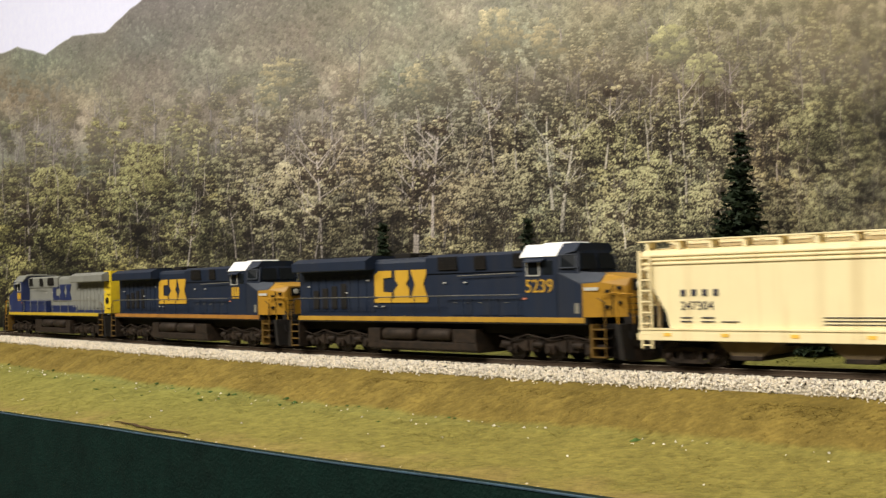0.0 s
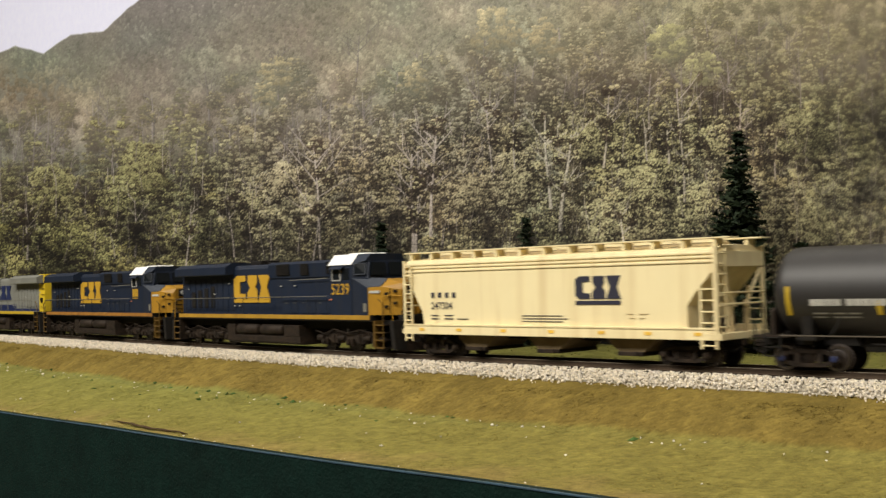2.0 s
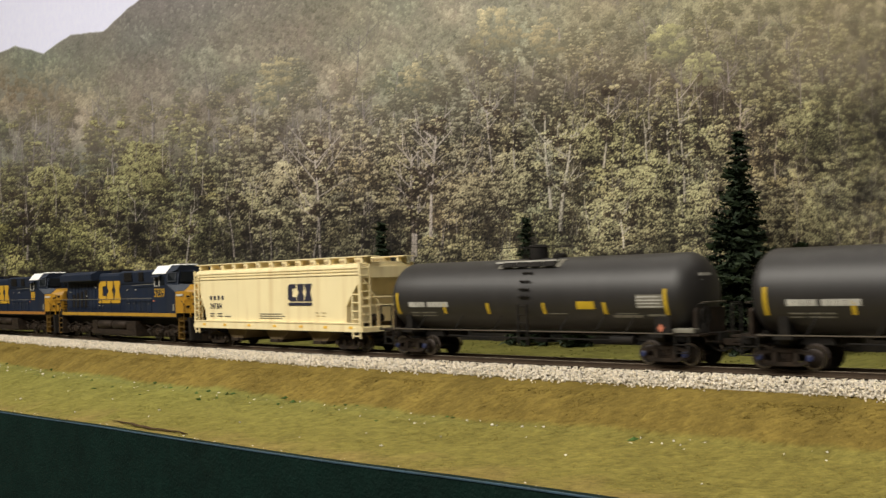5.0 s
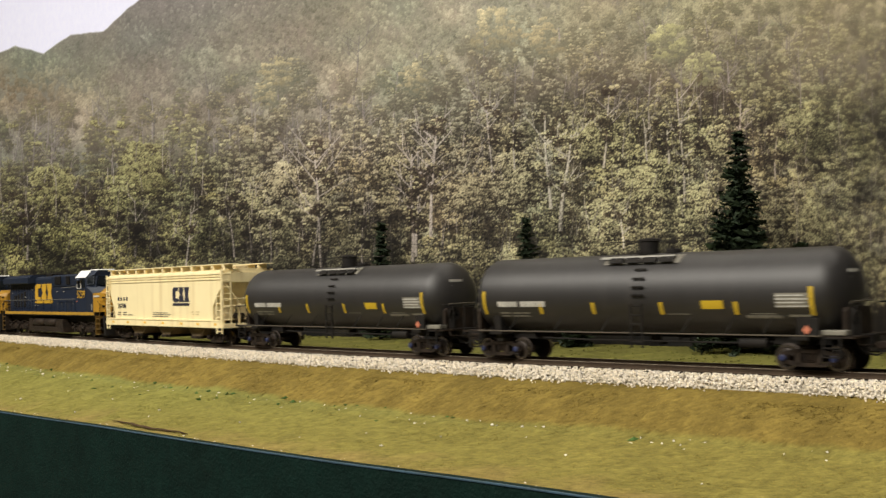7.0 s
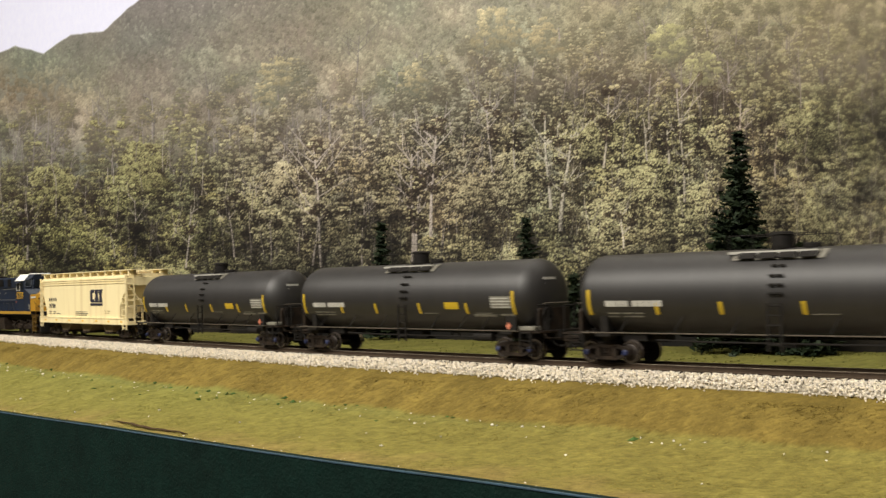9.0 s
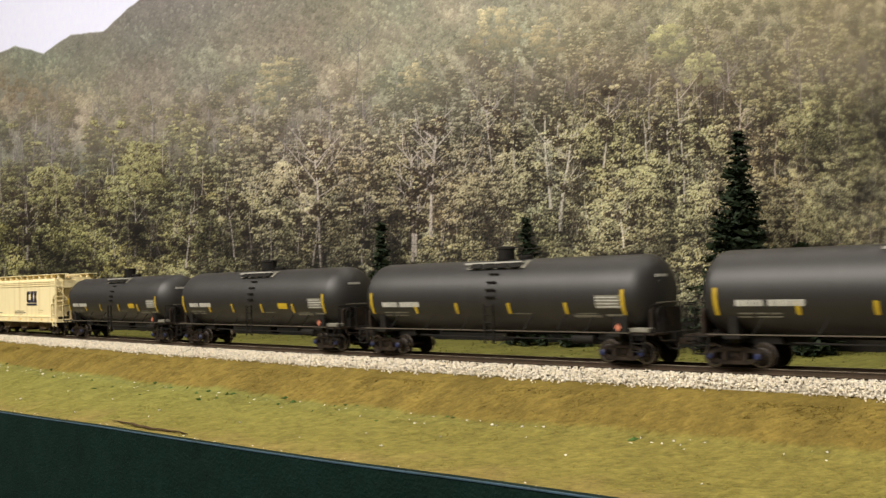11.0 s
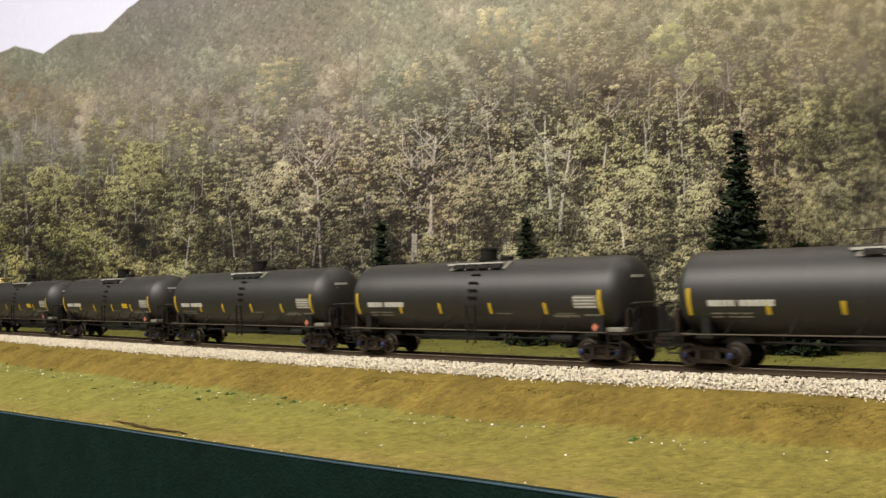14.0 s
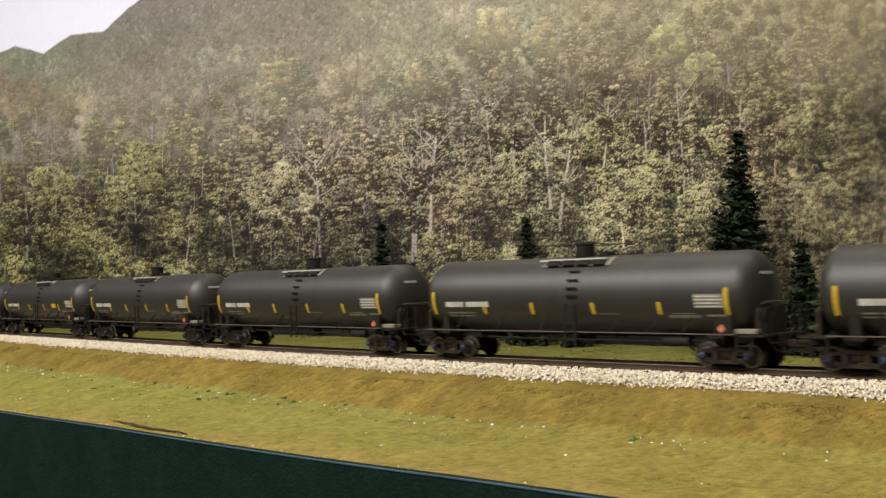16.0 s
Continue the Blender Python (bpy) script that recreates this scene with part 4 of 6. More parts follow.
def build_tank_car(placard):
    lab = "black tank car with yellow reflective bars" + (" and a yellow panel" if placard else " and white stencils")
    car = empty("tank_car", lab, "tank car", "tank cars of the train")
    head = [(0.0835 + 0.0092 * math.sin(a), TR * math.cos(a)) for a in np.linspace(0, math.pi / 2 - 0.03, 9)]
    prof = [(-a, q) for a, q in head[::-1]]
    prof += [(x, TR) for x in np.linspace(-0.0834, 0.0834, 9)[1:-1]]
    bm = lathe(prof + head, "x", 64)
    bmesh.ops.translate(bm, vec=(0, 0, TZ), verts=bm.verts)
    part("tank", bm, M["tank"], car, "satin black cylindrical tank", True)
    for d in (-1, 1):
        bm = box(min(d * 0.052, d * 0.0985), max(d * 0.052, d * 0.0985), -0.0034, 0.0034, 0.0090, 0.0138, 0.0003)
        prism([(d * 0.060, 0.0096), (d * 0.091, 0.0096), (d * 0.089, 0.0150), (d * 0.062, 0.0150)], -0.0062, 0.0062, bm)
        part("stub_sill", bm, M["black"], car)
        bm = section([(-0.0110, 0.0136), (-0.0110, 0.0226), (-0.0096, 0.0240), (0.0096, 0.0240), (0.0110, 0.0226), (0.0110, 0.0136)], d * 0.0908, d * 0.0926, None, 0.0002)
        part("head_shield", bm, M["grime"], car, "grimy plate before the tank's end")
        part("grab_iron", wire([(d * 0.0934, -0.0090, 0.0256), (d * 0.0940, -0.0090, 0.0262), (d * 0.0940, 0.0090, 0.0262), (d * 0.0934, 0.0090, 0.0256)], 0.0003), M["rail_dust"], car)
        for y in (-0.0128, 0.0128):
            part("cut_lever", wire([(d * 0.0968, y, 0.0128), (d * 0.0985, y, 0.0104), (d * 0.0988, y * 0.2, 0.0100)], 0.0003), M["grime"], car)
        bm = section([(-0.0135, 0.0100), (-0.0145, 0.0135), (-0.0150, 0.0225), (-0.0120, 0.0190), (-0.0065, 0.0145), (0.0065, 0.0145), (0.0120, 0.0190), (0.0150, 0.0225), (0.0145, 0.0135), (0.0135, 0.0100)], d * 0.0745, d * 0.0785)
        section([(-0.0165, 0.0118), (-0.0165, 0.0134), (0.0165, 0.0134), (0.0165, 0.0118)], d * 0.0725, d * 0.0800, bm)
        part("saddle", bm, M["black"], car)
        bm = box(min(d * 0.0835, d * 0.0975), max(d * 0.0835, d * 0.0975), -0.0168, 0.0168, 0.0128, 0.0136)
        part("end_platform", bm, M["grime"], car, "dusty end platform")
        for y in (-0.0165, 0.0165):
            bm = wire([(d * 0.0965, y, 0.0136), (d * 0.0965, y, 0.0255), (d * 0.0965, y * 0.55, 0.0255), (d * 0.0965, y * 0.55, 0.0136)], 0.00035)
            part("end_rail", bm, M["black"], car)
            ladder("sill_step", d * 0.0860, d * 0.0925, y * 1.04, [0.0058, 0.0092, 0.0128], 0.00035, M["black"], car)
        coupler(car, d * 0.0925, d)
        freight_truck(car, d * 0.0775, M["blue_cap"])
    for side in (-1, 1):
        y = side * 0.0186
        bm = wire([(-0.0868, side * 0.0125, 0.0140), (-0.0855, y, 0.0137), (0.0855, y, 0.0137), (0.0868, side * 0.0125, 0.0140)], 0.00028)
        part("handrail", bm, M["rail_dust"], car, "thin dusty handrail along the tank")
        for x in (-0.066, -0.040, -0.014, 0.026, 0.046, 0.062):
            part("bracket", rod((x, y, 0.0137), (x + 0.0028, side * 0.0150, 0.0205), 0.00028, None, 6), M["black"], car)
        for z in (0.0438, 0.0404, 0.0366, 0.0330, 0.0296):
            yy = side * math.sqrt(max(0, (TR + 0.0008) ** 2 - (z - TZ) ** 2))
            for x0, x1 in ((0.0022, 0.0046), (0.0054, 0.0078)):
                part("rung", rod((x0, yy, z), (x1, yy, z), 0.0005, None, 6), M["black"], car)
        ladder("ladder", 0.0022, 0.0078, side * 0.0190, [0.0100, 0.0136, 0.0174, 0.0212, 0.0250], 0.0004, M["black"], car, 0.0075)
    # walkway round the hatch
    bm = bmesh.new()
    for y0, y1 in ((-0.0105, -0.0098), (0.0098, 0.0105)):
        box(-0.0185, 0.0195, y0, y1, 0.0452, 0.0462, 0, bm)
    for x in (-0.0185, 0.0190):
        box(x, x + 0.0007, -0.0105, 0.0105, 0.0452, 0.0462, 0, bm)
    part("walkway_frame", bm, M["stencil"], car, "pale dusty walkway edge")
    marks("walkway_plate", [(-0.0160, 0.0225, 0.0428, 0.0464, 0.0004)], M["stencil_dim"], car, "dusty pale plate under the walkway")
    marks("walkway_tread", [(-0.0130 + q * 0.0084, -0.0055 + q * 0.0084, 0.0434, 0.0460, 0.0016) for q in range(4)], M["black"], car)
    bm = bmesh.new()
    for k in range(12):
        box(-0.0175 + k * 0.0030, -0.0155 + k * 0.0030, -0.0097, -0.0050, 0.0454, 0.0460, 0, bm)
        box(-0.0175 + k * 0.0030, -0.0155 + k * 0.0030, 0.0050, 0.0097, 0.0454, 0.0460, 0, bm)
    part("walkway_grating", bm, M["black"], car)
    for y in (-0.0100, 0.0100):
        bm = wire([(-0.018, y, 0.0460), (-0.018, y, 0.0525), (0.019, y, 0.0525), (0.019, y, 0.0460)], 0.0002)
        rod((0.0005, y, 0.0460), (0.0005, y, 0.0525), 0.0002, bm, 6)
        part("walkway_rail", bm, M["black"], car)
    bm = lathe([(0.0460, 0.0050), (0.0478, 0.0050), (0.0478, 0.0044), (0.0524, 0.0044), (0.0526, 0.0048), (0.0534, 0.0048), (0.0538, 0.0040)], "z", 24)
    housing = part("valve_housing", bm, M["black"], car, "black round valve housing")
    bm = lathe([(0.0462, 0.0036), (0.0486, 0.0036), (0.0490, 0.0030)], "z", 18)
    hatch = part("manway", bm, M["black"], car)
    hatch.location = (0.0125, 0, 0)
    for k in range(6):
        a = k * math.pi / 3
        part("bolt", rod((0.0030 * math.cos(a), 0.0030 * math.sin(a), 0.0488), (0.0030 * math.cos(a), 0.0030 * math.sin(a), 0.0496), 0.0004, None, 6), M["black"], hatch)
    for x in (-0.0825, 0.0818):
        marks("reflective_bar", [(x - 0.0009, x + 0.0009, 0.0212, 0.0322)], M["bright_yellow"], car, "tall yellow reflective bar")
    for x in (-0.0485, -0.0190, 0.0158, 0.0502):
        marks("reflective_bar", [(x - 0.0009, x + 0.0009, 0.0214, 0.0266)], M["bright_yellow"], car, "short yellow reflective bar")
    marks("stencil", [(-0.0740 + 0.0030 * q + (0.0016 if q > 3 else 0), -0.07125 + 0.0030 * q + (0.0016 if q > 3 else 0), 0.0248, 0.0273) for q in range(9)], M["stencil"], car, "white stencilled bars")
    marks("stencil", [(-0.0735, -0.0672, 0.0216, 0.0222), (-0.0660, -0.0610, 0.0216, 0.0222), (-0.0600, -0.0555, 0.0216, 0.0222), (-0.0735, -0.0680, 0.0202, 0.0207), (-0.0660, -0.0555, 0.0202, 0.0207)], M["stencil_dim"], car, "small worn stencil lines")
    marks("stencil", [(0.0674, 0.0804 - 0.0012 * (k % 2), 0.0244 + k * 0.0014, 0.0249 + k * 0.0014, 0.0003) for k in range(4)], M["stencil"], car, "white stencilled lines")
    marks("stencil", [(0.0672, 0.0806, 0.0240, 0.0298)], M["stencil_dim"], car, "worn grey stencil block")
    marks("stencil", [(0.0185, 0.0290, 0.0214, 0.0217), (0.0560, 0.0670, 0.0216, 0.0219), (0.0540, 0.0690, 0.0200, 0.0211), (0.0720, 0.0810, 0.0206, 0.0214)], M["stencil_dim"], car, "small worn stencil lines")
    if placard:
        marks("warning_panel", [(0.0350, 0.0448, 0.0237, 0.0271)], M["bright_yellow"], car, "yellow warning panel")
    for z0, z1, y0, y1 in ((0.0372, 0.0384, -0.0062, 0.0020), (0.0352, 0.0357, -0.0050, 0.0012), (0.0338, 0.0343, -0.0040, 0.0000)):
        for d in (1,):
            part("stencil", box(0.0914, 0.0918, y0, y1, z0, z1), M["stencil"], car, "white stencil on the tank's end")
    bm = prism([(0.0805, 0.0142), (0.0821, 0.0160), (0.0805, 0.0178), (0.0789, 0.0160)], -0.0192, -0.0188)
    part("placard", bm, M["orange"], car, "orange diamond placard")
    part("placard_holder", box(0.0795, 0.0850, -0.0187, -0.0180, 0.0134, 0.0205, 0.0002), M["black"], car)
    part("brake_step", box(0.0845, 0.0945, -0.0168, -0.0118, 0.0139, 0.0158, 0.0004), M["stencil_dim"], car, "grey step at the tank's end")
    bm = lathe([(0, 0.0036), (0.0006, 0.0036), (0.0006, 0.0029), (0.0, 0.0029)], "x", 20)
    for k in range(3):
        a = k * math.pi / 3
        rod((0.0003, 0.0033 * math.cos(a), 0.0033 * math.sin(a)), (0.0003, -0.0033 * math.cos(a), -0.0033 * math.sin(a)), 0.0002, bm, 6)
    hw = part("brake_wheel", bm, M["black"], car)
    hw.location = (0.0945, -0.0070, 0.0210)
    bm = box(0.0905, 0.0945, -0.0085, -0.0055, 0.0136, 0.0235, 0.0003)
    part("brake_stand", bm, M["black"], car)
    bm = lathe([(-0.006, 0.0014), (-0.006, 0.0021), (0.006, 0.0021), (0.006, 0.0014)], "x", 16)
    bc = part("brake_cylinder", bm, M["black"], car)
    bc.location = (0.052, -0.006, 0.0098)
    bm = wire([(-0.055, -0.007, 0.0102), (-0.030, -0.008, 0.0098), (0.045, -0.008, 0.0098), (0.060, -0.005, 0.0104)], 0.0004)
    wire([(-0.050, 0.004, 0.0115), (0.050, 0.004, 0.0115)], 0.0005, bm)
    part("brake_pipe", bm, M["black"], car)
    bm = rod((0.002, 0, 0.0135), (0.002, 0, 0.0085), 0.0026, None, 14)
    box(-0.002, 0.006, -0.003, 0.003, 0.0078, 0.0090, 0.0003, bm)
    part("outlet_valve", bm, M["black"], car)
    return car


# ---- covered hopper ----
def build_hopper():
    car = empty("covered_hopper", "cream three-bay covered hopper car with dark lettering", "hopper car")
    H = 0.0913
    side = [(-0.0900, 0.0468), (-0.0900, 0.0438), (-0.0872, 0.0365), (-0.0828, 0.0288), (-0.0790, 0.0228), (-0.0775, 0.0160), (0.0765, 0.0160), (0.0765, 0.0250), (0.0800, 0.0300), (0.0885, 0.0388), (0.0900, 0.0410), (0.0900, 0.0468)]
    part("body", prism(side, -0.0174, 0.0174), M["cream"], car)
    roof = [(-0.0176, 0.0462), (-0.0173, 0.0474), (-0.0158, 0.0483), (-0.0120, 0.0490), (0, 0.0497), (0.0120, 0.0490), (0.0158, 0.0483), (0.0173, 0.0474), (0.0176, 0.0462)]
    part("roof", section(roof, -0.0902, 0.0902), M["cream"], car)
    for z in (0.0428, 0.0446, 0.0462):
        for y in (-0.0176, 0.0176):
            part("side_rib", box(-0.0898, 0.0898, y - 0.0004, y + 0.0004, z - 0.00045, z + 0.00045, 0.0002), M["cream"], car)
    for y in (-1, 1):
        bm = box(-H, H, min(y * 0.0188, y * 0.0168), max(y * 0.0188, y * 0.0168), 0.0113, 0.0160, 0.0002)
        box(-H, H, min(y * 0.0192, y * 0.0172), max(y * 0.0192, y * 0.0172), 0.0156, 0.0163, 0, bm)
        part("side_sill", bm, M["cream"], car)
        yy = y * 0.0190
        for x in (-0.078, -0.052, -0.023, 0.006, 0.034, 0.058, 0.082):
            part("reflective_mark", box(x - 0.0017, x + 0.0017, min(yy, yy - y * 0.0003), max(yy, yy - y * 0.0003), 0.0130, 0.0144), M["pale_yellow"], car, "faded yellow reflective mark")
    # roof walk on brackets, and the hatch trough
    for y in (-0.0118, 0.0118):
        bm = box(-0.0930, 0.0955, y - 0.0044, y + 0.0030, 0.0519, 0.0525, 0.0001) if y < 0 else box(-0.0930, 0.0955, y - 0.0030, y + 0.0044, 0.0519, 0.0525, 0.0001)
        part("roof_walk", bm, M["cream"], car)
        for k in range(13):
            x = -0.0885 + k * 0.01475
            e = -0.0014 if y < 0 else 0.0014
            part("walk_bracket", box(x - 0.0008, x + 0.0008, min(y - 0.0024, y + 0.0024) + min(e, 0), max(y - 0.0024, y + 0.0024) + max(e, 0), 0.0474, 0.0519, 0.0002), M["cream"], car)
    # trough in the darker cream: the shade beneath the roof walk is in its colour
    bm = box(-0.0840, 0.0840, -0.0048, 0.0048, 0.0493, 0.0508, 0.0004)
    part("hatch_trough", bm, M["cream_dark"], car)
    for k in range(8):
        x = -0.073 + k * 0.0209
        part("hatch_cover", box(x - 0.0095, x + 0.0095, -0.0052, 0.0052, 0.0507, 0.0514, 0.0003), M["cream"], car)
    # bays
    for x in (-0.0455, 0.0, 0.0455):
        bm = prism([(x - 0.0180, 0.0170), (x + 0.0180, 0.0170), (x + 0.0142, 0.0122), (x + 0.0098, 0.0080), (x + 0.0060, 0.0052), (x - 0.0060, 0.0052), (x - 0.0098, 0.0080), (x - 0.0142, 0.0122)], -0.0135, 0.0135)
        part("hopper_bay", bm, M["bay"], car, "dark brown hopper bay under the sill")
        bm = box(x - 0.0064, x + 0.0064, -0.0145, 0.0145, 0.0036, 0.0054, 0.0003)
        for q in (-1, 1):
            rod((x + 0.004, q * 0.0145, 0.0048), (x + 0.004, q * 0.0160, 0.0048), 0.0008, bm)
        part("outlet_gate", bm, M["grime"], car)
    part("centre_sill", box(-H, H, -0.0030, 0.0030, 0.0090, 0.0135), M["black"], car)
    for d in (-1, 1):
        a, b = d * 0.0902, d * (0.0835 if d > 0 else 0.0855)
        for y in (-0.0184, 0.0184):
            zs = [0.0092 + 0.0045 * k for k in range(9)]
            if d > 0:
                zs = [0.0092 + 0.0045 * k for k in range(6)]
                part("corner_post", box(0.0895, 0.0912, y - 0.0006, y + 0.0006, 0.0115, 0.0490, 0.0001), M["cream"], car)
            ladder("side_ladder", min(a, b), max(a, b), y, zs, 0.00042, M["cream"], car, 0.0078)
        part("corner_post", box(d * 0.0908 - 0.0006, d * 0.0908 + 0.0006, -0.0186, -0.0174, 0.0113, 0.0485, 0.0001), M["cream"], car)
        part("corner_post", box(d * 0.0908 - 0.0006, d * 0.0908 + 0.0006, 0.0174, 0.0186, 0.0113, 0.0485, 0.0001), M["cream"], car)
        part("end_beam", box(min(d * 0.0880, d * 0.0925), max(d * 0.0880, d * 0.0925), -0.0186, 0.0186, 0.0113, 0.0140, 0.0002), M["cream"], car)
        part("end_beam", box(min(d * 0.0900, d * 0.0915), max(d * 0.0900, d * 0.0915), -0.0180, 0.0180, 0.0405, 0.0468, 0.0002), M["cream"], car)
        bm = bmesh.new()
        for y in (-0.0125,):
            box(d * 0.0915 - 0.0004, d * 0.0915 + 0.0004, y - 0.0004, y + 0.0004, 0.0140, 0.0480, 0, bm)
        for k in range(8):
            rod((d * 0.0915, -0.0180, 0.0165 + k * 0.0042), (d * 0.0915, -0.0125, 0.0165 + k * 0.0042), 0.00034, bm, 6)
        part("end_ladder", bm, M["cream"], car)
        for y in (-1, 1):
            part("diagonal_brace", rod((d * 0.0905, y * 0.0170, 0.0410), (d * 0.0905, y * 0.0040, 0.0245), 0.0007, None, 8), M["cream"], car)
            part("end_strut", box(d * 0.0895 - 0.0006, d * 0.0895 + 0.0006, y * 0.0055 - 0.0006, y * 0.0055 + 0.0006, 0.0140, 0.0270), M["cream_dark"], car)
        part("end_rail", rod((d * 0.0912, -0.0180, 0.0300), (d * 0.0912, 0.0180, 0.0300), 0.0004, None, 6), M["cream"], car)
        part("end_rail", rod((d * 0.0912, -0.0180, 0.0255), (d * 0.0912, 0.0180, 0.0255), 0.0004, None, 6), M["cream"], car)
        part("end_deck", box(min(d * 0.078, d * 0.0905), max(d * 0.078, d * 0.0905), -0.0160, 0.0160, 0.0128, 0.0138), M["cream_dark"], car)
        part("bolster", section([(-0.0150, 0.0135), (0.0150, 0.0135), (0.0080, 0.0094), (-0.0080, 0.0094)], d * 0.0680, d * 0.0750), M["grime"], car)
        coupler(car, d * 0.0900 - d * 0.0085, d)
        freight_truck(car, d * 0.0715, M["grime"])
    bm = lathe([(-0.0045, 0.0012), (-0.0045, 0.0022), (0.0045, 0.0022), (0.0045, 0.0012)], "x", 16)
    bc = part("brake_cylinder", bm, M["grime"], car)
    bc.location = (0.0845, -0.0030, 0.0185)
    y = -0.0176
    writing("247304", 0.0050, M["dark_print"], car, (-0.0722, y, 0.0238), label="dark stencilled car number")
    plates([(-0.0720, -0.0698, 0.0294, 0.0320), (-0.0671, -0.0649, 0.0294, 0.0320), (-0.0622, -0.0600, 0.0294, 0.0320), (-0.0573, -0.0551, 0.0294, 0.0320)], y, M["dark_print"], car, "stencil", "dark stencilled bars")
    plates([(-0.0722, -0.0672, 0.0204, 0.0209), (-0.0630, -0.0570, 0.0204, 0.0209), (-0.0722, -0.0672, 0.0188, 0.0193), (-0.0630, -0.0570, 0.0188, 0.0193), (-0.0540, -0.0465, 0.0188, 0.0192)], y, M["dark_print"], car, "stencil", "small dark stencil lines")
    plates([(-0.0120, 0.0120, 0.0206, 0.0209), (-0.0120, 0.0150, 0.0193, 0.0196), (-0.0120, 0.0120, 0.0180, 0.0183)], y, M["dark_print"], car, "stencil", "small dark stencil lines")
    plates([(0.0470, 0.0500, 0.0215, 0.0218), (0.0530, 0.0575, 0.0215, 0.0218), (0.0480, 0.0510, 0.0198, 0.0200), (0.0530, 0.0560, 0.0198, 0.0200)], y, M["cream_dark"], car, "stencil", "faint stencil lines")
    emblem(0.0195, 0.0440, 0.0257, 0.0382, y, M["dark_print"], car, 0.14)
    return car


# ---- diesel locomotives ----
def loco_truck(parent, x):
    bm = box(-0.030, 0.030, -0.0060, 0.0060, 0.0060, 0.0085, 0.0004)
    truck = part("truck", bm, M["grime"], parent)
    truck.location = (x, 0, 0)
    for side in (-1, 1):
        y0, y1 = side * 0.0115, side * 0.0135
        bm = prism([(-0.0315, 0.0060), (-0.0300, 0.0092), (-0.0160, 0.0098), (-0.0140, 0.0112), (-0.0090, 0.0112), (-0.0070, 0.0098), (0.0070, 0.0098), (0.0090, 0.0112), (0.0140, 0.0112), (0.0160, 0.0098),
                    (0.0300, 0.0092), (0.0315, 0.0060), (0.0270, 0.0058), (0.0200, 0.0074), (0.0160, 0.0045), (0.0075, 0.0045), (0.0040, 0.0074), (-0.0040, 0.0074), (-0.0075, 0.0045), (-0.0160, 0.0045), (-0.0200, 0.0074), (-0.0270, 0.0058)], y0, y1, None, 0.0001)
        for k in (-0.0118, 0.0118):
            for j in (-0.0018, 0.0018):
                rod((k + j, side * 0.0140, 0.0050), (k + j, side * 0.0140, 0.0098), 0.0012, bm, 10)
        part("side_frame", bm, M["grime"], truck)
        for k in (-0.0235, 0, 0.0235):
            b = box(k - 0.0030, k + 0.0030, min(y0, y1) - 0.0003, max(y0, y1) + 0.0003, 0.0036, 0.0080, 0.0006)
            lathe_bm = rod((k, side * 0.0136, 0.0058), (k, side * 0.0150, 0.0058), 0.0016, b, 12)
            part("journal_box", lathe_bm, M["grime"], truck)
        for k in (-0.0285, -0.0085, 0.0150, 0.0285):
            bm = rod((k, side * 0.0142, 0.0076), (k + 0.0055, side * 0.0142, 0.0076), 0.0013, None, 10)
            part("brake_cylinder", bm, M["grime"], truck)
        bm = wire([(-0.030, side * 0.0148, 0.0115), (-0.022, side * 0.0150, 0.0098), (-0.012, side * 0.0150, 0.0124), (0.0, side * 0.0150, 0.0104), (0.012, side * 0.0150, 0.0124), (0.026, side * 0.0150, 0.0102)], 0.00035)
        part("air_pipe", bm, M["grime"], truck)
    for k in (-0.0235, 0, 0.0235):
        wheelset(truck, k, 0.0058, worn=False)
    return truck


def loft(a, b, bm=None, slot=0):
    """A solid between two closed loops of equal count."""
    own = bmesh.new()
    u, v = [own.verts.new(p) for p in a], [own.verts.new(p) for p in b]
    own.faces.new(u)
    own.faces.new(v[::-1])
    for i in range(len(u)):
        j = (i + 1) % len(u)
        own.faces.new((u[i], v[i], v[j], u[j]))
    return join(own, bm, slot)


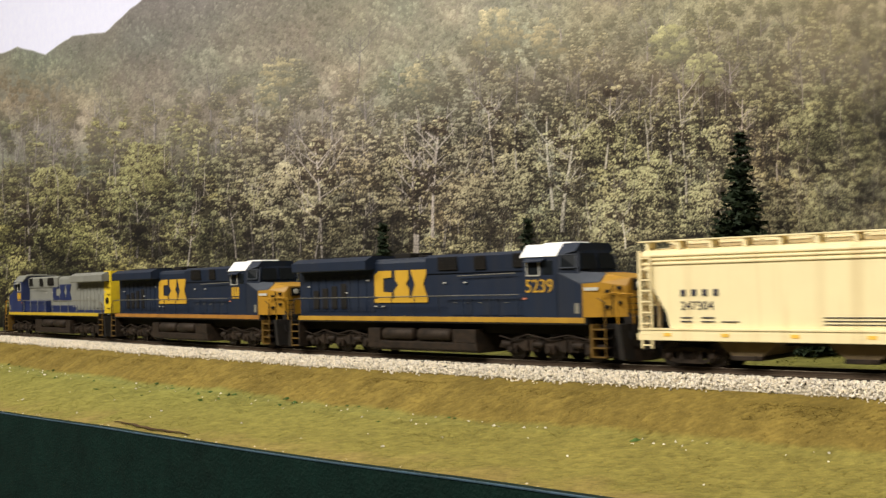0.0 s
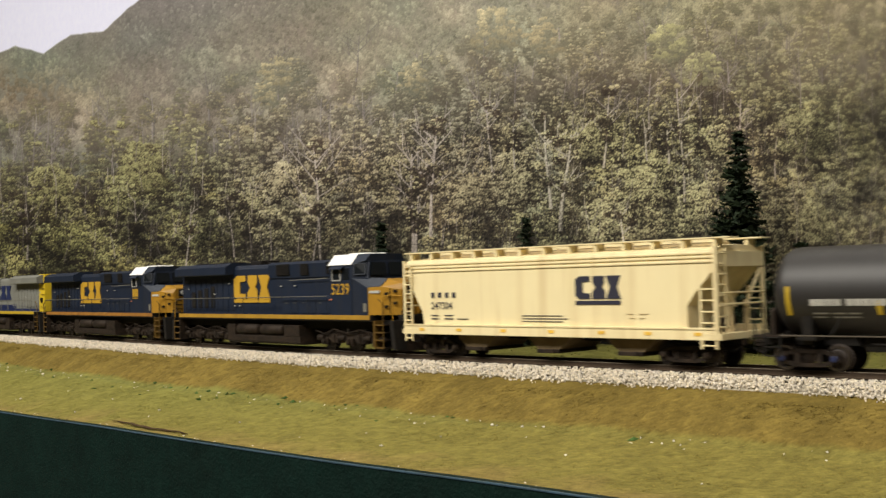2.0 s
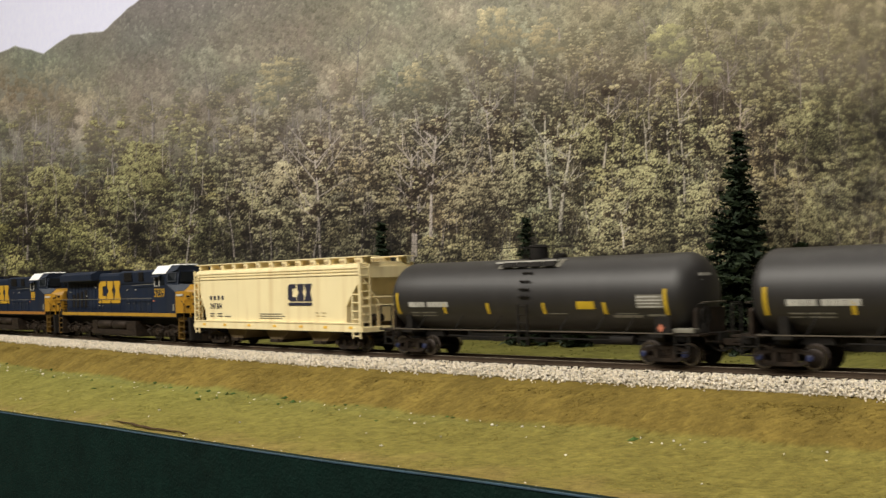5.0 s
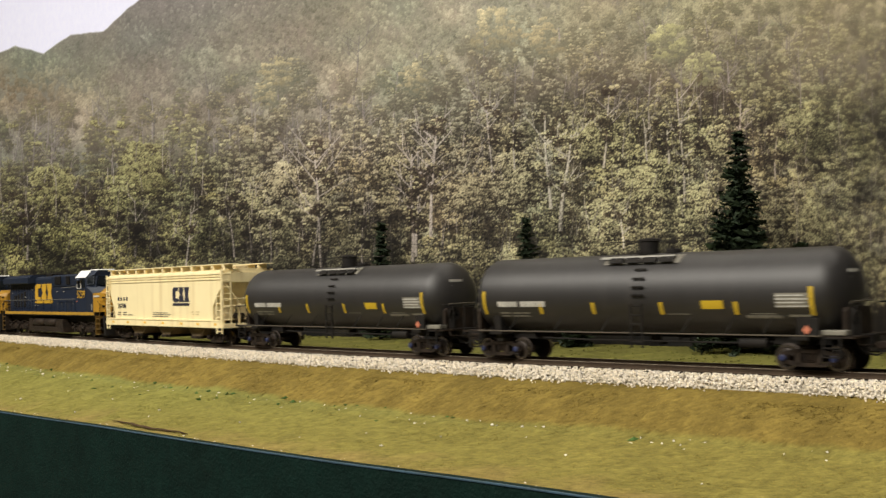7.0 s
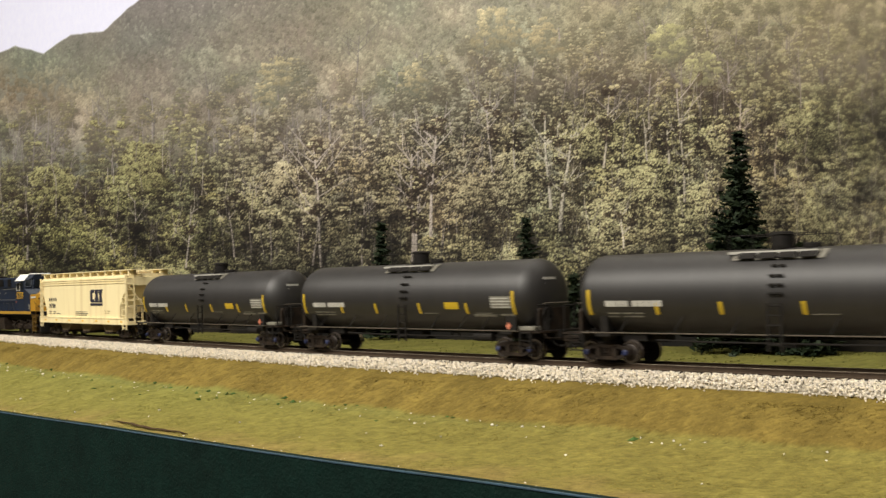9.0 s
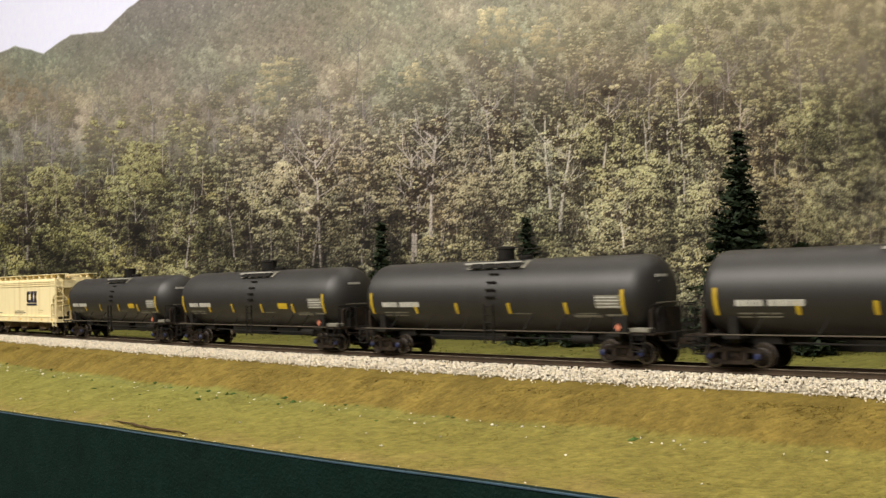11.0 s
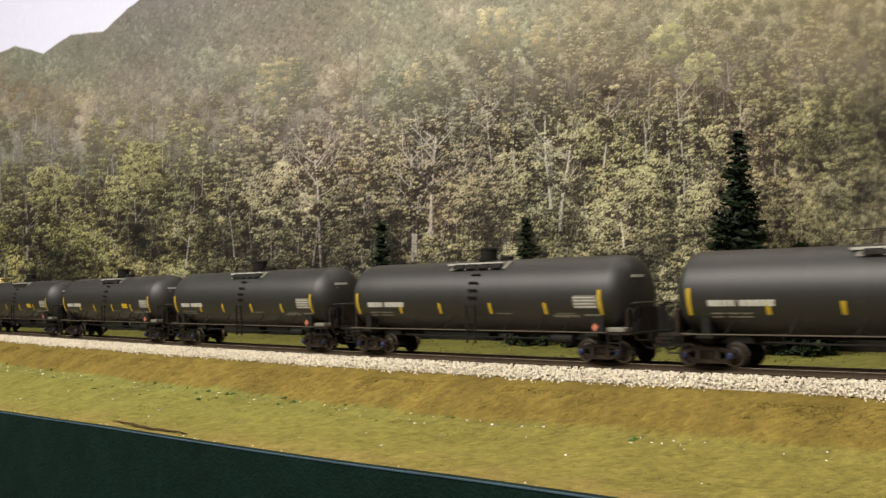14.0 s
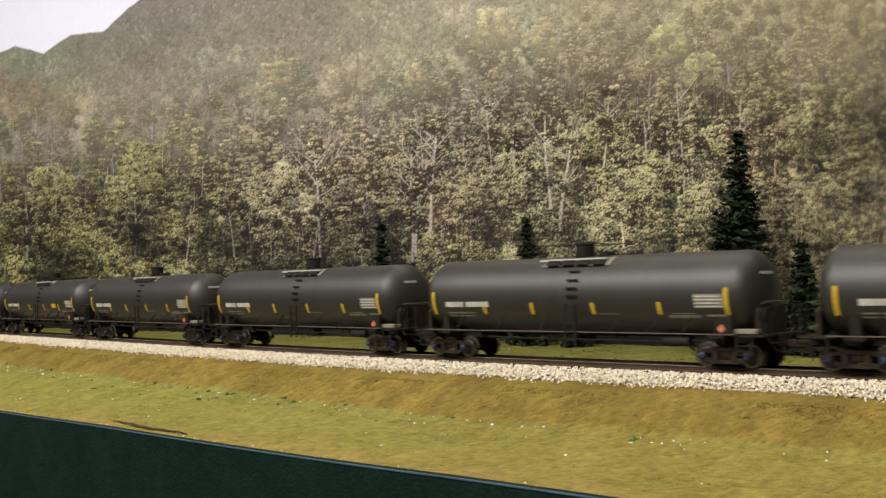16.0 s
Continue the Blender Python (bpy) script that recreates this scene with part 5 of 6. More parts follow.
def build_loco(label, hood, cab, nose, stripe, mark, number, tail, near=-1, lower=None):
    """A six-axle diesel, cab at +x; near: the side (y) that carries the readable number."""
    eng = empty("locomotive", label, "locomotive", "locomotives of the train")
    # frame, walkway and stripe
    part("frame", box(-0.1180, 0.1170, -0.0120, 0.0120, 0.0125, 0.0176, 0.0003), M["black"], eng)
    for y in (-1, 1):
        part("walkway", box(-0.1100, 0.1030, min(y * 0.0105, y * 0.0178), max(y * 0.0105, y * 0.0178), 0.0172, 0.0200, 0.0002), M["black"], eng)
        yy = y * 0.0180
        part("sill_stripe", box(-0.1100, 0.1020, min(yy, yy - y * 0.0006), max(yy, yy - y * 0.0006), 0.0180, 0.0204, 0.0001), stripe, eng, "yellow stripe along the sill")
    # long hood with rounded top edges
    z1 = 0.0508
    sec = [(-0.0105, 0.0190), (-0.0105, z1 - 0.0025), (-0.0098, z1 - 0.0008), (-0.0082, z1), (0.0082, z1), (0.0098, z1 - 0.0008), (0.0105, z1 - 0.0025), (0.0105, 0.0190)]
    part("long_hood", section(sec, -0.1160, 0.0670), hood, eng)
    if lower:
        for y in (-1, 1):
            part("hood_lower_band", box(-0.1158, 0.0665, min(y * 0.0104, y * 0.0107), max(y * 0.0104, y * 0.0107), 0.0206, 0.0262), lower, eng, "blue lower band")
    # equipment cabinet that widens towards the cab
    part("cabinet", section([(-0.0148, 0.0200), (-0.0148, 0.0300), (-0.0108, 0.0312), (0.0108, 0.0312), (0.0148, 0.0300), (0.0148, 0.0200)], 0.0120, 0.0662), lower or hood, eng)
    part("upper_hood", section([(-0.0112, 0.0420), (-0.0118, 0.0500), (-0.0095, 0.0515), (0.0095, 0.0515), (0.0118, 0.0500), (0.0112, 0.0420)], -0.0070, 0.0662), hood, eng)
    # radiator with overhanging wings
    wing = [(-0.0106, 0.0456), (-0.0168, 0.0450), (-0.0172, 0.0456), (-0.0172, 0.0502), (-0.0122, 0.0526), (0.0122, 0.0526), (0.0172, 0.0502), (0.0172, 0.0456), (0.0168, 0.0450), (0.0106, 0.0456)]
    part("radiator", section(wing, -0.1165, -0.0490), hood, eng, "radiator section that overhangs the hood")
    part("rear_end", box(-0.1182, -0.1160, -0.0104, 0.0104, 0.0200, 0.0518, 0.0003) if not lower else box(-0.1190, -0.1060, -0.0112, 0.0112, 0.0200, 0.0532, 0.0004), tail, eng)
    for y in (-1, 1):
        for k in range(9):
            x = -0.113 + k * 0.0072
            part("hood_door", box(x, x + 0.0062, min(y * 0.0104, y * 0.01085), max(y * 0.0104, y * 0.01085), 0.0225, 0.0425, 0.0001), hood if not lower else M["grey"], eng)
        for x0, x1, za in ((0.0025, 0.0165, 0.0438), (0.0285, 0.0365, 0.0436), (0.0545, 0.0625, 0.0440)):
            bm = bmesh.new()
            for k in range(7):
                z = za + k * 0.0009
                box(x0, x1, min(y * 0.0116, y * 0.0122), max(y * 0.0116, y * 0.0122), z, z + 0.0005, 0, bm)
            box(x0, x1, min(y * 0.0110, y * 0.0119), max(y * 0.0110, y * 0.0119), za - 0.0003, za + 0.0064, 0, bm)
            part("grille", bm, M["black"], eng, "black louvred grille")
        for x in (0.0155, 0.0330, 0.0500):
            part("cabinet_door", box(x, x + 0.0145, min(y * 0.0147, y * 0.0151), max(y * 0.0147, y * 0.0151), 0.0212, 0.0292, 0.0001), lower or hood, eng)
        bm = wire([(-0.1150, y * 0.0174, 0.0206), (-0.1150, y * 0.0174, 0.0300), (0.0640, y * 0.0174, 0.0308)], 0.00022)
        for k in range(10):
            x = -0.1000 + k * 0.0180
            rod((x, y * 0.0174, 0.0206), (x, y * 0.0174, 0.0302), 0.00024, bm, 6)
        part("handrail", bm, M["grey"] if lower else M["blue"], eng)
        part("handrail", rod((-0.1100, y * 0.0176, 0.0304), (0.0630, y * 0.0176, 0.0309), 0.00016, None, 6), M["stencil_dim"], eng)
        bm = wire([(0.0170, y * 0.0122, 0.0404), (0.0560, y * 0.0122, 0.0410)], 0.0002)
        part("grab_iron", bm, M["stencil_dim"], eng)
    for x in (-0.1000, -0.0680):
        bm = lathe([(0.0524, 0.0085), (0.0534, 0.0085), (0.0535, 0.0075)], "z", 24)
        fan = part("radiator_fan", bm, M["black"], eng)
        fan.location.x = x
    part("exhaust_stack", box(-0.0400, -0.0270, -0.0040, 0.0040, 0.0505, 0.0535, 0.0005), M["black"], eng)
    bm = box(-0.0230, -0.0150, -0.0020, 0.0020, 0.0505, 0.0522, 0.0003)
    rod((-0.0190, -0.004, 0.0528), (-0.0190, 0.004, 0.0528), 0.0006, bm)
    part("horn", bm, M["black"], eng)
    # cab: full width with a faceted front, blue flanks run on to the nose
    cs = lambda x, top: [(x, -0.0176, 0.0200), (x, -0.0176, 0.0482), (x, -0.0128, top), (x, 0.0128, top), (x, 0.0176, 0.0482), (x, 0.0176, 0.0200)]
    part("cab", loft(cs(0.0660, 0.0530), cs(0.0868, 0.0530)), cab, eng)
    fr = [(0.0962, -0.0136, 0.0200), (0.0962, -0.0136, 0.0400), (0.0940, -0.0108, 0.0528), (0.0940, 0.0108, 0.0528), (0.0962, 0.0136, 0.0400), (0.0962, 0.0136, 0.0200)]
    part("cab_front", loft(cs(0.0868, 0.0530), fr), cab, eng)
    fl = lambda x, e, m: [(x, -0.0176, 0.0200), (x, -0.0176, e), (x, -0.0110, m), (x, 0.0110, m), (x, 0.0176, e), (x, 0.0176, 0.0200)]
    part("flank", loft(fl(0.0860, 0.0405, 0.0415), fl(0.1012, 0.0345, 0.0398)), cab, eng)
    roof = [(-0.0180, 0.0480), (-0.0130, 0.0537), (0.0130, 0.0537), (0.0180, 0.0480), (0.0174, 0.0476), (0.0126, 0.0529), (-0.0126, 0.0529), (-0.0174, 0.0476)]
    part("cab_roof", section(roof, 0.0645, 0.0868), M["white"] if not lower else M["grey"], eng)
    ra = [(0.0868, -0.0180, 0.0480), (0.0868, -0.0130, 0.0537), (0.0868, 0.0130, 0.0537), (0.0868, 0.0180, 0.0480)]
    rb = [(0.0944, -0.0140, 0.0499), (0.0948, -0.0108, 0.0536), (0.0948, 0.0108, 0.0536), (0.0944, 0.0140, 0.0499)]
    part("roof_brow", loft(ra, rb), cab, eng)
    part("roof_hatch", box(0.0700, 0.0860, -0.0070, 0.0070, 0.0535, 0.0545, 0.0004), M["white"] if not lower else M["grey"], eng)
    for y in (-1, 1):
        w = part("side_window", box(0.0690, 0.0758, min(y * 0.0172, y * 0.0179), max(y * 0.0172, y * 0.0179), 0.0398, 0.0462, 0.0003), M["glass"], eng, "dark cab side window")
        part("window_frame", plate_frame(0.0684, 0.0764, 0.0392, 0.0468, y * 0.0179), M["stencil"], w)
        part("side_window", box(0.0780, 0.0842, min(y * 0.0172, y * 0.0179), max(y * 0.0172, y * 0.0179), 0.0398, 0.0462, 0.0003), M["glass"], eng, "dark cab side window")
        bm = loft([(0.0684, y * 0.0177, 0.0470), (0.0800, y * 0.0177, 0.0470), (0.0800, y * 0.0177, 0.0475), (0.0684, y * 0.0177, 0.0475)], [(0.0684, y * 0.0205, 0.0455), (0.0800, y * 0.0205, 0.0455), (0.0800, y * 0.0205, 0.0459), (0.0684, y * 0.0205, 0.0459)])
        part("sun_visor", bm, hood, eng)
        q = [(0.0960, y * 0.0012, 0.0418), (0.0960, y * 0.0120, 0.0418), (0.0946, y * 0.0106, 0.0488), (0.0946, y * 0.0012, 0.0488)]
        part("windshield", loft([(px - 0.0002, py, pz) for px, py, pz in q], [(px + 0.0006, py, pz + 0.0002) for px, py, pz in q]), M["glass"], eng, "dark windshield pane")
        a, b, c, d = Vector((0.0882, y * 0.0170, 0.0424)), Vector((0.0950, y * 0.0142, 0.0424)), Vector((0.0939, y * 0.0131, 0.0484)), Vector((0.0882, y * 0.0166, 0.0481))
        n = Vector((0.37, y * 0.90, 0.15)) * 0.0007
        pane = part("corner_window", loft([v - n for v in (a, b, c, d)], [v + n for v in (a, b, c, d)]), M["glass"], eng, "dark corner window")
        bm = bmesh.new()
        for p, q in ((a, b), (b, c), (c, d), (d, a)):
            rod(p + n, q + n, 0.00032, bm, 6)
        part("window_seal", bm, M["nose_grey"], pane)
        up = Vector((0, 0, 0.00035))
        a, b, c, d = Vector((0.0872, y * 0.0176, 0.0402)), Vector((0.1010, y * 0.0176, 0.0347)), Vector((0.1010, y * 0.0112, 0.0399)), Vector((0.0872, y * 0.0112, 0.0415))
        part("shoulder", loft([a, b, c, d], [v + up for v in (a, b, c, d)]), M["nose_grey"], eng, "grey sloping shoulder under the cab windows")
    # nose
    a = [(0.1010, -0.0178, 0.0206), (0.1010, -0.0178, 0.0352), (0.1010, -0.0110, 0.0400), (0.1010, 0.0110, 0.0400), (0.1010, 0.0178, 0.0352), (0.1010, 0.0178, 0.0206)]
    m = [(0.1090, -0.0150, 0.0206), (0.1090, -0.0150, 0.0356), (0.1090, -0.0105, 0.0393), (0.1090, 0.0105, 0.0393), (0.1090, 0.0150, 0.0356), (0.1090, 0.0150, 0.0206)]
    b = [(0.1190, -0.0098, 0.0206), (0.1190, -0.0098, 0.0340), (0.1196, -0.0075, 0.0374), (0.1196, 0.0075, 0.0374), (0.1190, 0.0098, 0.0340), (0.1190, 0.0098, 0.0206)]
    bm = loft(a, m)
    loft(m, b, bm)
    part("nose", bm, nose, eng, "yellow short nose")
    for y in (-1, 1):
        part("nose_top", loft([(0.1008, y * 0.0178, 0.0353), (0.1008, y * 0.0110, 0.0401), (0.1008, y * 0.0110, 0.0404), (0.1008, y * 0.0178, 0.0357)], [(0.1088, y * 0.0150, 0.0357), (0.1088, y * 0.0105, 0.0394), (0.1088, y * 0.0105, 0.0398), (0.1088, y * 0.0150, 0.0361)]), M["nose_grey"], eng, "grey sloping nose shoulder")
    for y in (-0.0030, 0.0030):
        part("headlight", lathe([(0.1203, 0.0016), (0.1212, 0.0016), (0.1213, 0.0010)], "x", 14), M["stencil"], eng, "round headlight").location = (0, y, 0.0344)
    part("headlight_housing", box(0.1188, 0.1204, -0.0058, 0.0058, 0.0318, 0.0368, 0.0003), M["black"], eng)
    part("nose_door", box(0.1188, 0.1202, 0.0012, 0.0072, 0.0212, 0.0310, 0.0002), nose, eng)
    for z in (0.0235, 0.0262, 0.0290):
        part("grab_iron", wire([(0.1192, -0.0085, z), (0.1206, -0.0085, z), (0.1206, -0.0040, z), (0.1192, -0.0040, z)], 0.0003), M["black"], eng)
    part("brake_hoses", wire([(0.1206, -0.0110, 0.0150), (0.1222, -0.0112, 0.0110), (0.1226, -0.0090, 0.0080), (0.1226, -0.0060, 0.0084)], 0.0005), M["black"], eng)
    for k in range(4):
        y = -0.0104 + k * 0.0017
        part("control_hose", wire([(0.1200, y, 0.0226 - 0.0008 * (k % 2)), (0.1219, y - 0.0004, 0.0196), (0.1224, y + 0.0003, 0.0150), (0.1216, y + 0.0008, 0.0118)], 0.00042), M["black"], eng)
    for x, y, z in ((0.1118, -0.0141, 0.0250), (0.1118, -0.0141, 0.0318), (0.1164, -0.0118, 0.0332), (0.1164, -0.0118, 0.0268)):
        part("nose_latch", box(x - 0.0009, x + 0.0009, y - 0.0006, y + 0.0010, z - 0.0007, z + 0.0007, 0.0002), M["black"], eng)
    part("nose_rail", wire([(0.1104, -0.0156, 0.0210), (0.1104, -0.0160, 0.0300), (0.1150, -0.0134, 0.0312), (0.1196, -0.0106, 0.0300), (0.1200, -0.0104, 0.0210)], 0.00034), M["nose_yellow_shaded"], eng, "yellow handrail by the nose")
    part("nose_door_seam", wire([(0.1136, -0.0130, 0.0212), (0.1136, -0.0130, 0.0345)], 0.00022), M["black"], eng)
    if lower:
        bm = lathe([(-0.0004, 0.0024), (0.0004, 0.0024), (0.0004, 0.0016), (-0.0004, 0.0016)], "y", 18)
        part("hose_coil", bm, M["black"], eng, "black coil of hose").location = (-0.1130, near * 0.0117, 0.0300)
        for z in (0.0240, 0.0350, 0.0400, 0.0450):
            part("grab_iron", wire([(-0.1180, near * 0.0110, z), (-0.1180, near * 0.0122, z), (-0.1140, near * 0.0122, z), (-0.1140, near * 0.0110, z)], 0.0003), M["black"], eng)
    part("anticlimber", box(0.1180, 0.1222, -0.0110, 0.0110, 0.0176, 0.0206, 0.0003), M["black"], eng)
    for y in (-1, 1):
        o = part("number_board", loft([(0.1018, y * 0.0168, 0.0322), (0.1080, y * 0.0150, 0.0322), (0.1080, y * 0.0150, 0.0336), (0.1018, y * 0.0168, 0.0336)],
                 [(0.1020, y * 0.0178, 0.0322), (0.1082, y * 0.0160, 0.0322), (0.1082, y * 0.0160, 0.0336), (0.1020, y * 0.0178, 0.0336)]), M["stencil"], eng, "pale number board")
        bm = wire([(0.1180, y * 0.0150, 0.0176), (0.1180, y * 0.0150, 0.0305), (0.1225, y * 0.0100, 0.0305), (0.1225, y * 0.0100, 0.0176)], 0.00035)
        part("nose_rail", bm, M["nose_yellow_shaded"], eng, "yellow handrail by the nose")
        # steps at both ends
        for x, d in ((0.1060, 1), (-0.1105, -1)):
            bm = box(min(x, x - d * 0.0012), max(x, x - d * 0.0012), min(y * 0.0120, y * 0.0178), max(y * 0.0120, y * 0.0178), 0.0030, 0.0176)
            part("step_side", bm, M["step_yellow"] if d > 0 else M["grime"], eng)
            part("step_back", box(min(x, x + d * 0.0078), max(x, x + d * 0.0078), min(y * 0.0108, y * 0.0120), max(y * 0.0108, y * 0.0120), 0.0028, 0.0176), M["black"], eng)
            for k in range(4):
                z = 0.0030 + k * 0.0040
                st = part("step", box(min(x, x + d * 0.0075), max(x, x + d * 0.0075), min(y * 0.0125, y * 0.0172), max(y * 0.0125, y * 0.0172), z, z + 0.0006), M["grime"], eng)
                part("step_edge", box(min(x, x + d * 0.0075), max(x, x + d * 0.0075), min(y * 0.0172, y * 0.0176), max(y * 0.0172, y * 0.0176), z + 0.0000, z + 0.0007), M["step_yellow"], st, "worn yellow step edge")
            part("step_rail", wire([(x + d * 0.0070, y * 0.0176, 0.0030), (x + d * 0.0070, y * 0.0176, 0.0270), (x + d * 0.0030, y * 0.0176, 0.0290)], 0.00032), M["step_yellow"], eng, "worn yellow step rail")
    for d in (-1, 1):
        part("pilot", prism([(d * 0.1175, 0.0176), (d * 0.1205, 0.0176), (d * 0.1225, 0.0025), (d * 0.1195, 0.0025)], -0.0170, 0.0170, None, 0.0003), M["black"], eng)
        part("plow", loft([(d * 0.1215, -0.0150, 0.0015), (d * 0.1215, 0.0150, 0.0015), (d * 0.1205, 0.0150, 0.0090), (d * 0.1205, -0.0150, 0.0090)], [(d * 0.1245, 0, 0.0015), (d * 0.1246, 0.0001, 0.0015), (d * 0.1220, 0.0001, 0.0090), (d * 0.1220, 0, 0.0090)]), M["grime"], eng)
        coupler(eng, d * 0.1168, d)
        loco_truck(eng, d * 0.0775)
    # fuel tank, reservoirs and battery box
    part("fuel_tank", section([(-0.0130, 0.0145), (-0.0130, 0.0080), (-0.0170, 0.0076), (-0.0170, 0.0040), (-0.0150, 0.0028), (0.0150, 0.0028), (0.0170, 0.0040), (0.0170, 0.0076), (0.0130, 0.0080), (0.0130, 0.0145)], -0.0480, 0.0340, None, 0.0004), M["grime"], eng, "grimy fuel tank")
    for y in (-1, 1):
        for x in (-0.0360, -0.0085):
            bm = lathe([(-0.0118, 0.0020), (-0.0110, 0.0032), (0.0110, 0.0032), (0.0118, 0.0020)], "x", 18)
            o = part("air_reservoir", bm, M["grime"], eng, "", True)
            o.location = (x + 0.0118, y * 0.0150, 0.0112)
        part("battery_box", box(0.0175, 0.0335, min(y * 0.0120, y * 0.0172), max(y * 0.0120, y * 0.0172), 0.0076, 0.0142, 0.0003), M["grime"], eng)
        part("filter_box", box(-0.0480, -0.0385, min(y * 0.0120, y * 0.0170), max(y * 0.0120, y * 0.0170), 0.0066, 0.0142, 0.0003), M["grime"], eng)
    y = near * 0.0109
    flip = near > 0
    if flip:
        o = emblem(-0.0065, 0.0360, 0.0300, 0.0440, -0.0109, mark, eng)
        o.matrix_local = Matrix.Rotation(math.pi, 4, "Z")
    else:
        emblem(-0.0490, -0.0065, 0.0274, 0.0444, y, mark, eng)
    if number:
        writing(number, 0.0086, M["yellow"], eng, (0.0672, -0.0178, 0.0318), label="yellow cab number")
    else:
        q = [(0.0690, 0.0712, 0.0322, 0.0378), (0.0722, 0.0744, 0.0322, 0.0378), (0.0754, 0.0780, 0.0322, 0.0378), (0.0690, 0.0780, 0.0308, 0.0314)]
        plates(q, near * 0.0177, M["yellow"], eng, "stencil", "yellow painted number bars")
    for x, z in ((-0.1085, 0.0368), (-0.0545, 0.0396), (-0.0478, 0.0254), (-0.0420, 0.0254), (0.0062, 0.0372), (0.0212, 0.0372), (-0.0735, 0.0330)):
        plates([(x - 0.0011, x + 0.0011, z - 0.0003, z + 0.0003)], near * 0.0112, M["stencil"], eng, "reflector", "small pale reflector on the hood")
    for x in (0.0170, 0.0255, 0.0345, 0.0515):
        plates([(x, x + 0.0024, 0.0271, 0.0273)], near * 0.0153, M["stencil_dim"], eng, "door_latch", "pale worn door latch")
    plates([(0.0655, 0.0680, 0.0286, 0.0294)], near * 0.0178, M["orange"], eng, "notice", "small red notice by the cab")
    for k in range(4):
        x = -0.1040 + k * 0.0085
        part("access_panel", box(x, x + 0.0050, min(near * 0.0108, near * 0.0113), max(near * 0.0108, near * 0.0113), 0.0240, 0.0345 + 0.0012 * k, 0.0002), M["black"] if not lower else M["grey"], eng, "dark recessed access panel" if not lower else "")
    plates([(0.0965, 0.0990, 0.0222, 0.0268)], near * 0.0177, M["stencil_dim"], eng, "notice", "small pale notice")
    return eng


def plate_frame(x0, x1, z0, z1, y, t=0.0005):
    bm = bmesh.new()
    for a in ((x0, x1, z0, z0 + t), (x0, x1, z1 - t, z1), (x0, x0 + t, z0 + t, z1 - t), (x1 - t, x1, z0 + t, z1 - t)):
        box(a[0], a[1], y - 0.0003, y + 0.0003, a[2], a[3], 0, bm)
    return bm


TRAIN = []  # thing, place along the train at the start, half distance of its truck centres, turned round


def build_train():
    lead = build_loco("grey and blue diesel locomotive with yellow ends, on the rails", M["grey"], M["royal"], M["bright_yellow"], M["bright_yellow"], M["royal"], "", M["tail_yellow"], 1, M["royal"])
    TRAIN.append((lead, -0.4995, 0.0775, True))
    mid = build_loco("dark blue diesel locomotive with yellow nose and white cab roof", M["blue"], M["blue"], M["nose_yellow_shaded"], M["rusty_stripe"], M["yellow"], "", M["blue"])
    TRAIN.append((mid, -0.2450, 0.0775, False))
    last = build_loco("dark blue diesel locomotive numbered 5239, next to the hopper", M["blue"], M["blue"], M["nose_yellow_shaded"], M["sill_yellow"], M["yellow"], "5239", M["blue"])
    TRAIN.append((last, 0.0095, 0.0775, False))
    TRAIN.append((build_hopper(), 0.2305, 0.0715, False))
    first = build_tank_car(True)
    plain = build_tank_car(False)
    centre = 0.1419 + 0.08215
    for k in range(1, 7):
        src = first if k <= 2 else plain
        car = src if k in (1, 3) else copy_thing(src, Matrix.Identity(4))
        TRAIN.append((car, centre + 0.2075 * k, 0.0775, False))


build_train()


